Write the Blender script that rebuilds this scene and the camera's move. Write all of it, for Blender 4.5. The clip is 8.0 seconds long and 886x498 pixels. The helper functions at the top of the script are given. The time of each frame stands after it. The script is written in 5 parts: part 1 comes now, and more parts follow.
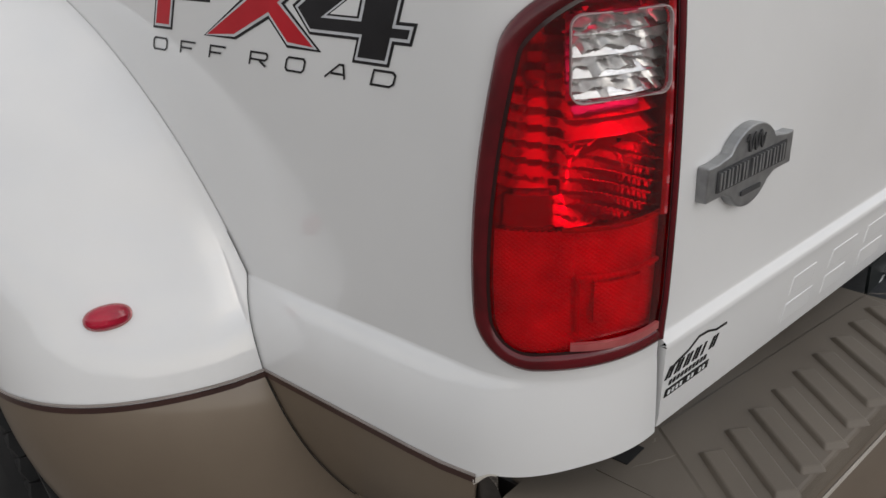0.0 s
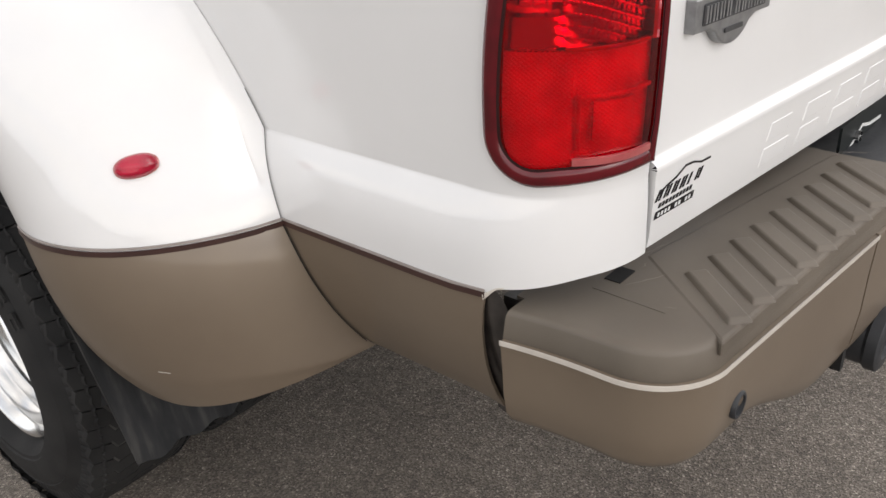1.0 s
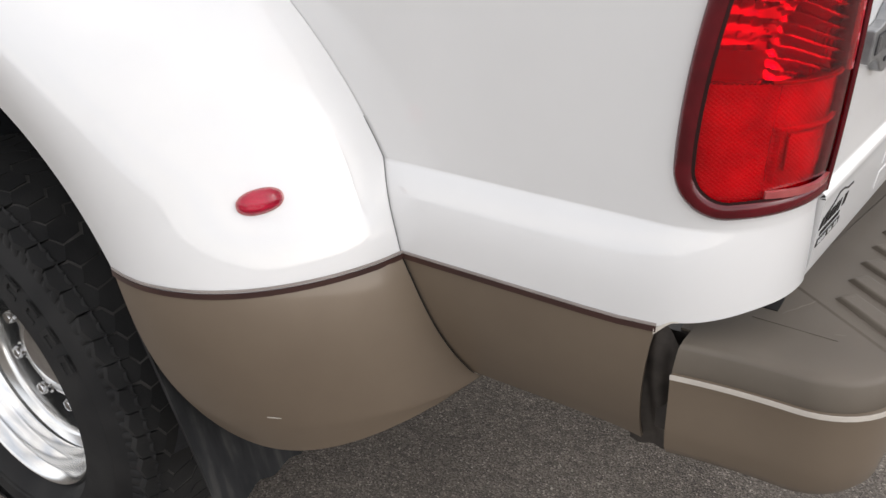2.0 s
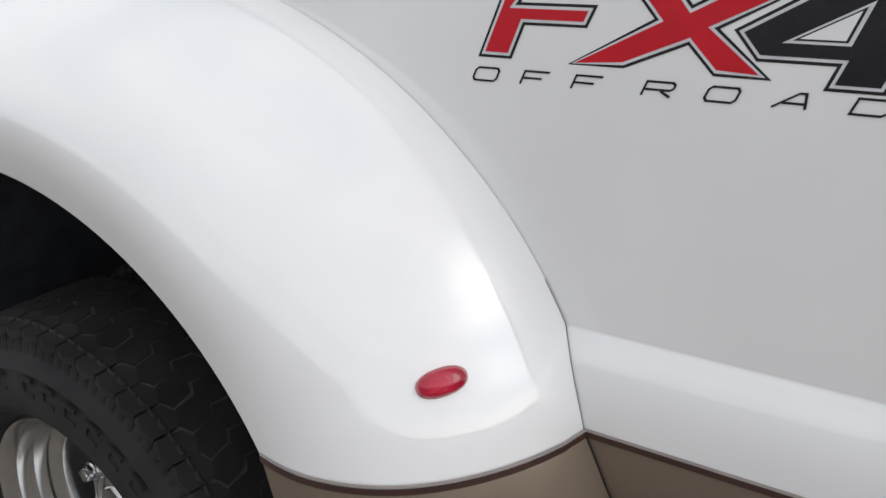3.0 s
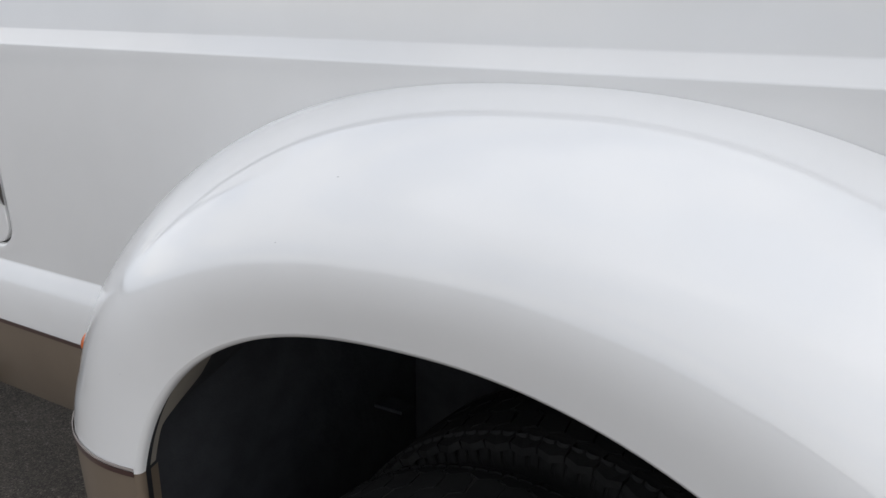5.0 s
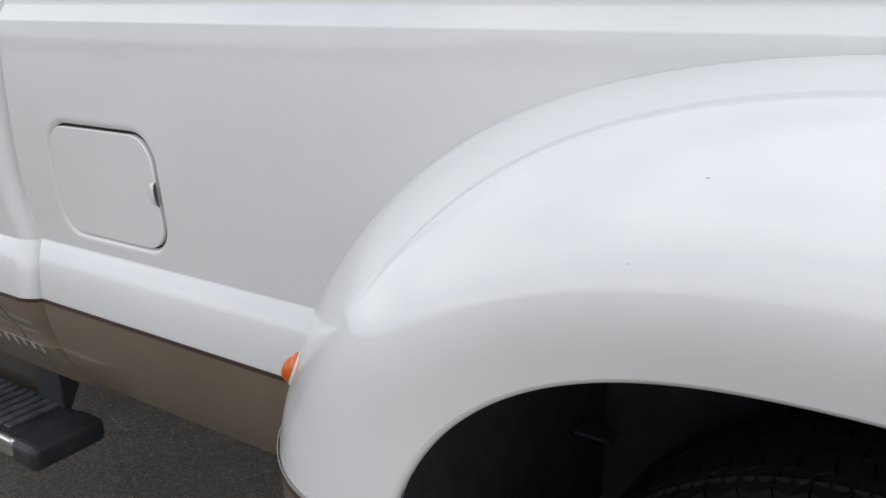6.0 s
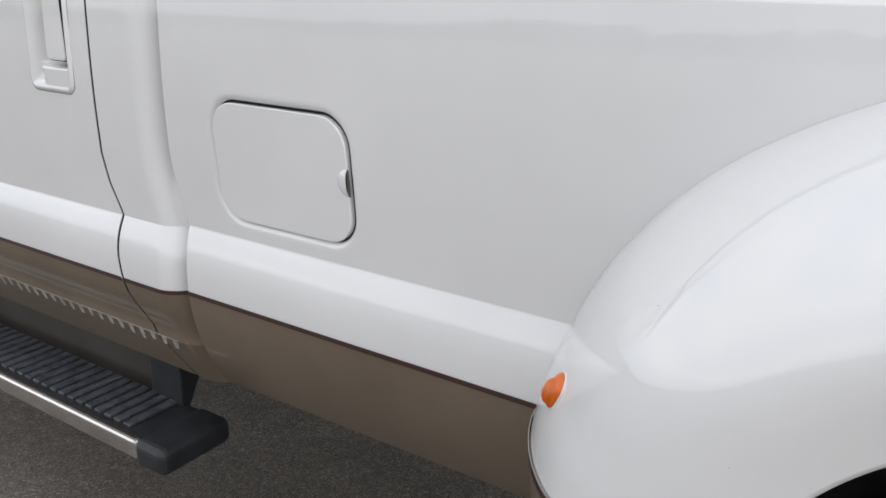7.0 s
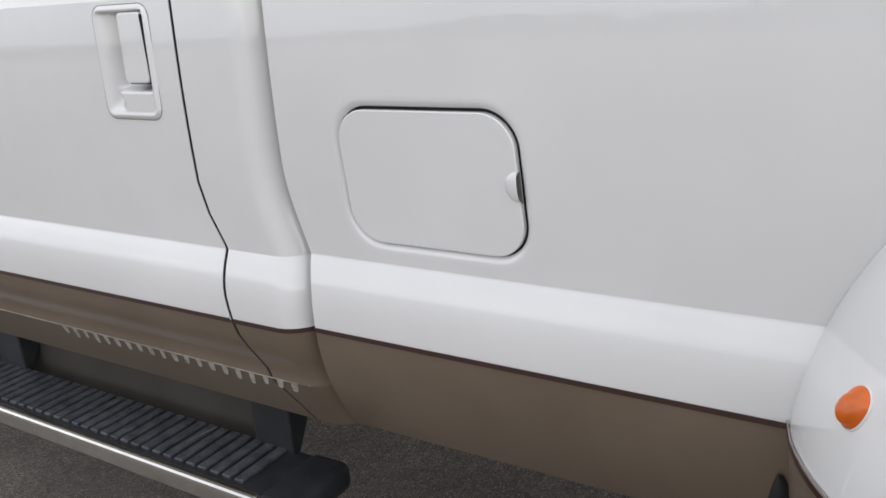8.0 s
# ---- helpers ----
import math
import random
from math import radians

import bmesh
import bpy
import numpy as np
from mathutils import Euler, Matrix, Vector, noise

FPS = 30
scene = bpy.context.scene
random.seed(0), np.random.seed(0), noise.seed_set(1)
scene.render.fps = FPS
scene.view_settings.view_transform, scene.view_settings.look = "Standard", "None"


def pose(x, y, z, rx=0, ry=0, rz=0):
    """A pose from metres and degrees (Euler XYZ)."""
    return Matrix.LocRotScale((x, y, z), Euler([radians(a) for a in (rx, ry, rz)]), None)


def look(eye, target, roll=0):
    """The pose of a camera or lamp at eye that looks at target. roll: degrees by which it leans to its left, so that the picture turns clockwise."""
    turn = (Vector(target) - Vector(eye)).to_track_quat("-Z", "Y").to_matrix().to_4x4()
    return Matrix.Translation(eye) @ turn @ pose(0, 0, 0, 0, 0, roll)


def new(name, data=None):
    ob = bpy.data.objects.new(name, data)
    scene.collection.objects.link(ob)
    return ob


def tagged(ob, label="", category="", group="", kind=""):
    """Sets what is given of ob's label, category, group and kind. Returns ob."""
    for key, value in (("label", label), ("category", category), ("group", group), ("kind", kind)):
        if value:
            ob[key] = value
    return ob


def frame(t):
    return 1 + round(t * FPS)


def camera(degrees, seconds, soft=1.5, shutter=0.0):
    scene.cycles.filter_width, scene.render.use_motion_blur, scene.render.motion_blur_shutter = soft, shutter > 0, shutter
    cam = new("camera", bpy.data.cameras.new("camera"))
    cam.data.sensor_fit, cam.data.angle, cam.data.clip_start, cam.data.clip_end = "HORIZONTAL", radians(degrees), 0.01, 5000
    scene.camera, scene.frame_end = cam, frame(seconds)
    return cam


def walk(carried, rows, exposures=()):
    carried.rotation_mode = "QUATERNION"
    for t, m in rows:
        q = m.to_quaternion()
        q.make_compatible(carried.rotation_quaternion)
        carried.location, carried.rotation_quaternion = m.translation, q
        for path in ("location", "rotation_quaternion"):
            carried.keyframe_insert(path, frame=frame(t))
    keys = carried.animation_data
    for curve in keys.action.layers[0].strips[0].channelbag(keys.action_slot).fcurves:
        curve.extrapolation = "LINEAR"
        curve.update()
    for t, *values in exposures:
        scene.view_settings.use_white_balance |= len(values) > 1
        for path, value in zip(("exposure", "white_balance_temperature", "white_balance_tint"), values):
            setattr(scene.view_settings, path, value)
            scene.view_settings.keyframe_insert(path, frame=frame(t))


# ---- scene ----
cam = camera(55.0, 8.0)
PATH = [
    (0, (1.4082, -0.5071, 1.2846), (0.1587, 0.8265, 0.4721), -3.25),
    (0.5, (1.4737, -0.5658, 1.2368), (0.2537, 0.7324, 0.3278), -3.78),
    (1, (1.4600, -0.6216, 1.2146), (0.2796, 0.6987, 0.2853), -3.33),
    (1.2, (1.4312, -0.6565, 1.2260), (0.2815, 0.6851, 0.2888), -3.27),
    (2.3, (1.1377, -0.7563, 1.2417), (0.1600, 0.7347, 0.3356), -1.00),
    (2.5, (1.0984, -0.7435, 1.2433), (0.0612, 0.7437, 0.3994), -2.43),
    (3, (0.9648, -0.7497, 1.2806), (-0.0715, 0.7911, 0.5376), -1.74),
    (3.5, (0.7876, -0.7990, 1.3110), (-0.2381, 0.7969, 0.6778), -0.64),
    (4, (0.6176, -0.8619, 1.3370), (-0.3325, 0.8000, 0.7580), 0.38),
    (4.5, (0.4795, -0.8612, 1.3618), (-0.4816, 0.7881, 0.7653), 0.21),
    (4.7, (0.4017, -0.8414, 1.3476), (-0.5879, 0.7984, 0.7715), 0.41),
    (5.8, (0.0446, -0.8143, 1.3086), (-1.0286, 0.7644, 0.7118), -1.31),
    (6, (-0.0438, -0.8180, 1.3000), (-1.1206, 0.7555, 0.6963), -1.03),
    (6.5, (-0.2400, -0.8364, 1.2880), (-1.3156, 0.7232, 0.6470), -0.18),
    (7, (-0.3794, -0.8769, 1.2855), (-1.4492, 0.6844, 0.6389), 0.41),
    (7.5, (-0.5264, -0.8835, 1.2691), (-1.6284, 0.6650, 0.6462), 0.16),
    (8, (-0.6664, -0.8873, 1.2491), (-1.7188, 0.6924, 0.6192), -4.68),
]
EXPOSURE = [(0, 1.84, 6850, 11), (0.5, 2.24, 6950, 12), (1, 2.58, 7050, 13), (2.5, 2.54, 6750, 12), (3, 2.26, 6650, 11), (3.5, 2.10, 6600, 11), (4.5, 2.16, 6550, 11),
            (6, 2.34, 6550, 11), (6.5, 2.42, 6600, 11), (8, 2.47, 6650, 12)]
walk(cam, [(t, look(eye, target, roll)) for t, eye, target, roll in PATH], EXPOSURE)

# ---- light ----
world = bpy.data.worlds.new("world")
scene.world = world
world.use_nodes = True
wt = world.node_tree
sky = wt.nodes.new("ShaderNodeTexSky")
sky.sky_type = "NISHITA"
sky.sun_disc = False
sky.sun_elevation = radians(27)
sky.sun_rotation = radians(88)
sky.air_density, sky.dust_density, sky.ozone_density = 1.0, 1.6, 1.0
hsv = wt.nodes.new("ShaderNodeHueSaturation")
hsv.inputs["Saturation"].default_value = 0.15
veil = wt.nodes.new("ShaderNodeGamma")      # high overcast evens the sky out
veil.inputs["Gamma"].default_value = 0.45
wt.links.new(sky.outputs["Color"], veil.inputs["Color"])
wt.links.new(veil.outputs["Color"], hsv.inputs["Color"])
# thin streaked cloud over the whole sky
wco, wmap, wno = wt.nodes.new("ShaderNodeTexCoord"), wt.nodes.new("ShaderNodeMapping"), wt.nodes.new("ShaderNodeTexNoise")
wmap.inputs["Scale"].default_value = (1.0, 1.0, 4.5)
wno.inputs["Scale"].default_value, wno.inputs["Detail"].default_value = 1.6, 8.0
wrm = wt.nodes.new("ShaderNodeValToRGB")      # blue gaps and white cloud
wrm.color_ramp.elements[0].position, wrm.color_ramp.elements[0].color = 0.42, (0.70, 0.77, 0.88, 1)
wrm.color_ramp.elements[1].position, wrm.color_ramp.elements[1].color = 0.57, (1.105, 1.10, 1.095, 1)
wmix = wt.nodes.new("ShaderNodeMix")
wmix.data_type, wmix.blend_type = "RGBA", "MULTIPLY"
wmix.inputs["Factor"].default_value = 1.0
wt.links.new(wco.outputs["Generated"], wmap.inputs["Vector"])
wt.links.new(wmap.outputs["Vector"], wno.inputs["Vector"])
wt.links.new(wno.outputs["Fac"], wrm.inputs["Fac"])
wt.links.new(hsv.outputs["Color"], wmix.inputs["A"])
wt.links.new(wrm.outputs["Color"], wmix.inputs["B"])
# an overcast sky is brightest overhead, with a ragged edge to that bright cloud
wsep, wadd, wtop = wt.nodes.new("ShaderNodeSeparateXYZ"), wt.nodes.new("ShaderNodeMath"), wt.nodes.new("ShaderNodeMapRange")
wadd.operation = "MULTIPLY_ADD"
wadd.inputs[1].default_value = 0.35
wt.links.new(wco.outputs["Generated"], wsep.inputs["Vector"])
wt.links.new(wno.outputs["Fac"], wadd.inputs[0])
wt.links.new(wsep.outputs["Z"], wadd.inputs[2])
wtop.interpolation_type = "SMOOTHSTEP"
for name, value in (("From Min", 1.00), ("From Max", 1.05), ("To Min", 0.91), ("To Max", 1.20)):
    wtop.inputs[name].default_value = value
wt.links.new(wadd.outputs["Value"], wtop.inputs["Value"])
# the sun stands behind thin cloud: a soft wide glow round it
SUN_WAY = Vector((8.7, 0.7, 4.4)).normalized()
wdot, wglow, wsum = wt.nodes.new("ShaderNodeVectorMath"), wt.nodes.new("ShaderNodeMapRange"), wt.nodes.new("ShaderNodeMath")
wdot.operation, wsum.operation = "DOT_PRODUCT", "ADD"
wdot.inputs[1].default_value = SUN_WAY
wglow.interpolation_type = "SMOOTHERSTEP"
for name, value in (("From Min", 0.945), ("From Max", 1.005), ("To Min", 0.0), ("To Max", 0.45)):
    wglow.inputs[name].default_value = value
wt.links.new(wco.outputs["Generated"], wdot.inputs[0])
wt.links.new(wdot.outputs["Value"], wglow.inputs["Value"])
wt.links.new(wtop.outputs["Result"], wsum.inputs[0])
wt.links.new(wglow.outputs["Result"], wsum.inputs[1])
wlit = wt.nodes.new("ShaderNodeVectorMath")
wlit.operation = "SCALE"
wt.links.new(wmix.outputs["Result"], wlit.inputs[0])
wt.links.new(wsum.outputs["Value"], wlit.inputs["Scale"])
wt.links.new(wlit.outputs["Vector"], wt.nodes["Background"].inputs["Color"])
wt.nodes["Background"].inputs["Strength"].default_value = 0.15
sun_data = bpy.data.lights.new("sun", "SUN")
sun_data.energy, sun_data.angle, sun_data.color = 0.006, radians(9), (1.0, 0.88, 0.72)
sun = new("sun", sun_data)
sun.matrix_world = look(SUN_WAY * 10, (0, 0, 0))


# ---- materials ----
def material(name):
    m = bpy.data.materials.new(name)
    m.use_nodes = True
    t = m.node_tree
    return m, t, t.nodes["Principled BSDF"]


def noise_tex(t, scale, detail=4.0, rough=0.55, space="Object"):
    co = t.nodes.new("ShaderNodeTexCoord")
    n = t.nodes.new("ShaderNodeTexNoise")
    n.inputs["Scale"].default_value, n.inputs["Detail"].default_value = scale, detail
    n.inputs["Roughness"].default_value = rough
    t.links.new(co.outputs[space], n.inputs["Vector"])
    return n


def ramp(t, src, stops):
    r = t.nodes.new("ShaderNodeValToRGB")
    e = r.color_ramp.elements
    while len(e) < len(stops):
        e.new(0.5)
    for el, (p, c) in zip(e, stops):
        el.position, el.color = p, (*c, 1.0)
    t.links.new(src, r.inputs["Fac"])
    return r


def bump(t, b, src, strength, distance):
    n = t.nodes.new("ShaderNodeBump")
    n.inputs["Strength"].default_value, n.inputs["Distance"].default_value = strength, distance
    t.links.new(src, n.inputs["Height"])
    t.links.new(n.outputs["Normal"], b.inputs["Normal"])
    return n


def simple(name, dark, light, scale, rough, metal=0.0, coat=0.0, bump_scale=0.0, bump_size=0.0005, rough_var=0.0, coat_rough=0.03, coat_ior=1.5, spec=0.5):
    m, t, b = material(name)
    n = noise_tex(t, scale)
    r = ramp(t, n.outputs["Fac"], [(0.3, dark), (0.7, light)])
    t.links.new(r.outputs["Color"], b.inputs["Base Color"])
    b.inputs["Roughness"].default_value, b.inputs["Metallic"].default_value = rough, metal
    b.inputs["Coat Weight"].default_value, b.inputs["Coat Roughness"].default_value = coat, coat_rough
    b.inputs["Coat IOR"].default_value = coat_ior
    if rough_var:
        n3 = noise_tex(t, scale * 4)
        mr = t.nodes.new("ShaderNodeMapRange")
        mr.inputs["To Min"].default_value, mr.inputs["To Max"].default_value = rough - rough_var, rough + rough_var
        t.links.new(n3.outputs["Fac"], mr.inputs["Value"])
        t.links.new(mr.outputs["Result"], b.inputs["Roughness"])
    b.inputs["Specular IOR Level"].default_value = spec
    if bump_scale:
        n2 = noise_tex(t, bump_scale)
        bump(t, b, n2.outputs["Fac"], 0.6, bump_size)
    return m


WHITE = simple("white_pearl_paint", (0.70, 0.70, 0.695), (0.76, 0.76, 0.755), 3.0, 0.42, coat=1.0, bump_scale=5, bump_size=0.0013, coat_rough=0.025, coat_ior=1.65)
TAN = simple("tan_metallic_paint", (0.159, 0.121, 0.087), (0.191, 0.149, 0.108), 4.0, 0.5, metal=0.25, coat=0.5, bump_scale=700, bump_size=0.00002, coat_rough=0.12)
STRIPE = simple("maroon_pinstripe", (0.035, 0.014, 0.012), (0.05, 0.02, 0.016), 30, 0.35, coat=0.5)
STRIPE_PALE = simple("grey_pinstripe", (0.28, 0.25, 0.23), (0.34, 0.3, 0.28), 30, 0.35)
BLACK = simple("black_plastic", (0.013, 0.0145, 0.017), (0.027, 0.029, 0.033), 25, 0.5, bump_scale=600, bump_size=0.0003, rough_var=0.1)
JOINT = simple("grey_joint_sealer", (0.13, 0.13, 0.13), (0.2, 0.2, 0.2), 40, 0.7)
RIB = simple("dusty_ribbed_rubber", (0.038, 0.043, 0.051), (0.098, 0.105, 0.118), 45, 0.30, bump_scale=300, bump_size=0.0003, rough_var=0.1)
GAP = simple("dark_gap", (0.004, 0.004, 0.004), (0.008, 0.008, 0.008), 40, 0.9)
# pale colour for the rocker's painted reflections and the board scratch
REFLECTION_SCRATCH = simple("pale_reflection_and_scratch", (0.27, 0.25, 0.22), (0.50, 0.47, 0.43), 60, 0.7)
FLANGE = simple("pale_primer_flange", (0.27, 0.245, 0.205), (0.34, 0.31, 0.26), 12, 0.5)
RAIL = simple("grey_brown_rail_plastic", (0.075, 0.067, 0.062), (0.11, 0.10, 0.093), 20, 0.55, bump_scale=500, bump_size=0.0003)
UNDER = simple("dull_brown_underbody", (0.044, 0.039, 0.033), (0.068, 0.060, 0.051), 6, 0.7)
TREAD_DUST = simple("dusty_groove", (0.024, 0.023, 0.022), (0.066, 0.062, 0.058), 30, 0.9)
LINER = simple("wheel_well_liner", (0.017, 0.018, 0.022), (0.034, 0.036, 0.041), 18, 0.75, bump_scale=60, bump_size=0.002)
PAD = simple("taupe_step_pad_plastic", (0.092, 0.076, 0.059), (0.134, 0.112, 0.088), 7, 0.55, bump_scale=1200, bump_size=0.00025, rough_var=0.1)
# pale colour of the bumper's painted sun glint, the scratch and the corner tip
PALE_EDGE = simple("pale_glint_scratch_and_tip", (0.50, 0.46, 0.41), (0.60, 0.56, 0.50), 20, 0.3, coat=0.8)
SCUFF = simple("scuffed_plastic", (0.17, 0.145, 0.12), (0.24, 0.205, 0.17), 60, 0.6)
RUBBER = simple("tyre_rubber", (0.0105, 0.0105, 0.011), (0.023, 0.0227, 0.0223), 14, 0.76, bump_scale=240, bump_size=0.0006, rough_var=0.1, spec=0.28)
FLAP = simple("rubber_mudflap", (0.009, 0.010, 0.012), (0.030, 0.031, 0.032), 9, 0.68, bump_scale=160, bump_size=0.0005, rough_var=0.12, spec=0.3)


def streaked_rubber():
    """Black rubber with dried road dust run down it in streaks."""
    m, t, b = material("dust_streaked_rubber")
    co, mp = t.nodes.new("ShaderNodeTexCoord"), t.nodes.new("ShaderNodeMapping")
    mp.inputs["Scale"].default_value = (60, 60, 7)
    n = t.nodes.new("ShaderNodeTexNoise")
    n.inputs["Scale"].default_value, n.inputs["Detail"].default_value = 1.0, 6.0
    t.links.new(co.outputs["Object"], mp.inputs["Vector"])
    t.links.new(mp.outputs["Vector"], n.inputs["Vector"])
    r = ramp(t, n.outputs["Fac"], [(0.36, (0.008, 0.009, 0.0105)), (0.55, (0.018, 0.019, 0.0205)), (0.74, (0.046, 0.045, 0.043))])
    t.links.new(r.outputs["Color"], b.inputs["Base Color"])
    b.inputs["Roughness"].default_value, b.inputs["Specular IOR Level"].default_value = 0.6, 0.35
    bump(t, b, n.outputs["Fac"], 0.5, 0.002)
    return m


FLAP_DUSTY = streaked_rubber()
ALLOY = simple("polished_aluminium", (0.60, 0.60, 0.59), (0.74, 0.74, 0.73), 20, 0.2, metal=1.0)
CHROME = simple("bright_steel", (0.45, 0.45, 0.45), (0.6, 0.6, 0.6), 30, 0.12, metal=1.0)
PEWTER = simple("pewter_badge", (0.26, 0.265, 0.27), (0.38, 0.385, 0.39), 60, 0.38, metal=0.8, rough_var=0.08)
PEWTER_DARK = simple("dark_badge_inlay", (0.045, 0.045, 0.047), (0.075, 0.075, 0.078), 60, 0.5, metal=0.4)
DECAL_BLACK = simple("black_vinyl", (0.007, 0.007, 0.009), (0.013, 0.013, 0.016), 50, 0.25, coat=0.3, spec=0.3)
DECAL_RED = simple("red_vinyl", (0.44, 0.005, 0.014), (0.54, 0.008, 0.020), 20, 0.3, coat=0.2, spec=0.3)
DECAL_SILVER = simple("silver_vinyl", (0.5, 0.51, 0.53), (0.6, 0.61, 0.63), 50, 0.35, coat=0.4)
PLATE = simple("dealer_plate_black", (0.008, 0.010, 0.010), (0.015, 0.018, 0.018), 30, 0.45, spec=0.2)
PLATE_PRINT = simple("white_print", (0.6, 0.61, 0.6), (0.7, 0.71, 0.7), 50, 0.5)
SEAL = simple("dull_dark_rubber_seal", (0.018, 0.016, 0.015), (0.052, 0.045, 0.040), 35, 0.36, bump_scale=120, bump_size=0.0004, rough_var=0.1)
TINT = simple("dark_tinted_glass", (0.01, 0.011, 0.012), (0.014, 0.015, 0.016), 10, 0.06, coat=0.3)


def lens_plastic(name, colour, rough, bands=0.0, cells=0.0, depth=0.001, weight=0.0, coat=1.0):
    m, t, b = material(name)
    n = noise_tex(t, 22, 2.0)
    d = tuple(c * 0.62 for c in colour)
    r = ramp(t, n.outputs["Fac"], [(0.35, d), (0.65, colour)])
    t.links.new(r.outputs["Color"], b.inputs["Base Color"])
    b.inputs["Roughness"].default_value = rough
    b.inputs["Coat Weight"].default_value, b.inputs["Coat Roughness"].default_value = coat, 0.02
    b.inputs["Transmission Weight"].default_value = weight
    co = t.nodes.new("ShaderNodeTexCoord")
    if cells:
        v = t.nodes.new("ShaderNodeTexVoronoi")
        v.voronoi_dimensions = "2D"
        v.inputs["Scale"].default_value, v.inputs["Randomness"].default_value = cells, 0.0
        xyz, run, one, two, flat = (t.nodes.new("ShaderNode" + k) for k in ("SeparateXYZ", "Math", "Math", "Math", "CombineXYZ"))
        run.operation, one.operation, two.operation = "ADD", "MULTIPLY_ADD", "MULTIPLY_ADD"
        t.links.new(co.outputs["Object"], xyz.inputs["Vector"])
        t.links.new(xyz.outputs["X"], run.inputs[0])
        t.links.new(xyz.outputs["Y"], run.inputs[1])
        for node, sign, out in ((one, 0.6, "X"), (two, -0.6, "Y")):    # rows of cells set on the slant
            node.inputs[1].default_value = sign
            t.links.new(run.outputs["Value"], node.inputs[0])
            t.links.new(xyz.outputs["Z"], node.inputs[2])
            t.links.new(node.outputs["Value"], flat.inputs[out])
        t.links.new(flat.outputs["Vector"], v.inputs["Vector"])
        bump(t, b, v.outputs["Distance"], 1.0, depth)
        cell = ramp(t, v.outputs["Distance"], [(0.0, (1.0, 1.0, 1.0)), (0.40, (0.93, 0.93, 0.93)), (0.66, (0.74, 0.74, 0.74))])
        joint = t.nodes.new("ShaderNodeMix")
        joint.data_type, joint.blend_type = "RGBA", "MULTIPLY"
        joint.inputs["Factor"].default_value = 1.0
        t.links.new(r.outputs["Color"], joint.inputs["A"])
        t.links.new(cell.outputs["Color"], joint.inputs["B"])
        t.links.new(joint.outputs["Result"], b.inputs["Base Color"])
    elif bands:
        w = t.nodes.new("ShaderNodeTexWave")
        w.bands_direction = "Z"
        w.inputs["Scale"].default_value, w.inputs["Distortion"].default_value = bands, 1.5
        w.inputs["Detail Scale"].default_value = 6.0
        t.links.new(co.outputs["Object"], w.inputs["Vector"])
        bump(t, b, w.outputs["Fac"], 0.8, depth)
    return m


RED_DARK = lens_plastic("dark_red_lens_border", (0.115, 0.002, 0.007), 0.22, coat=0.2)
RED_DEEP = lens_plastic("deep_red_lens_edge", (0.030, 0.0012, 0.003), 0.2, coat=0.3)
RED_RIB = lens_plastic("red_lens_ribbed", (0.42, 0.005, 0.017), 0.12, bands=12, depth=0.003)
RED_CELL = lens_plastic("red_reflex_lens", (0.82, 0.005, 0.14), 0.22, cells=230, depth=0.0012, coat=0.5)
RED_MARK = lens_plastic("red_marker_lens", (0.46, 0.004, 0.032), 0.2, bands=40, depth=0.0005, coat=0.35)
PINK_EDGE = simple("pale_red_lens_edge", (0.34, 0.06, 0.065), (0.45, 0.11, 0.105), 40, 0.2, coat=1.0)
AMBER = lens_plastic("amber_marker_lens", (0.88, 0.16, 0.004), 0.3, bands=30, depth=0.0002, coat=0.3)
REFLECTOR = simple("silver_reflector", (0.86, 0.86, 0.86), (0.95, 0.95, 0.95), 30, 0.16, metal=1.0, bump_scale=160, bump_size=0.0008)


LENS_RIM = simple("pale_pink_lens_rim", (0.30, 0.22, 0.22), (0.46, 0.36, 0.36), 60, 0.2, coat=0.6)


def lens_glass(name, colour):
    m, t, b = material(name)
    b.inputs["Base Color"].default_value = (*colour, 1)
    b.inputs["Transmission Weight"].default_value, b.inputs["Roughness"].default_value = 1.0, 0.015
    n = noise_tex(t, 35, 2.0)
    bump(t, b, n.outputs["Fac"], 0.25, 0.001)
    b.inputs["IOR"].default_value = 1.45
    return m


RED_GLASS = lens_glass("red_lens_glass", (0.93, 0.008, 0.070))
CLEAR_GLASS = lens_glass("clear_lens_glass", (0.95, 0.95, 0.95))
CLEAR = simple("fluted_dull_reflector", (0.34, 0.33, 0.32), (0.66, 0.65, 0.63), 60, 0.2, metal=0.55, bump_scale=70, bump_size=0.0012)


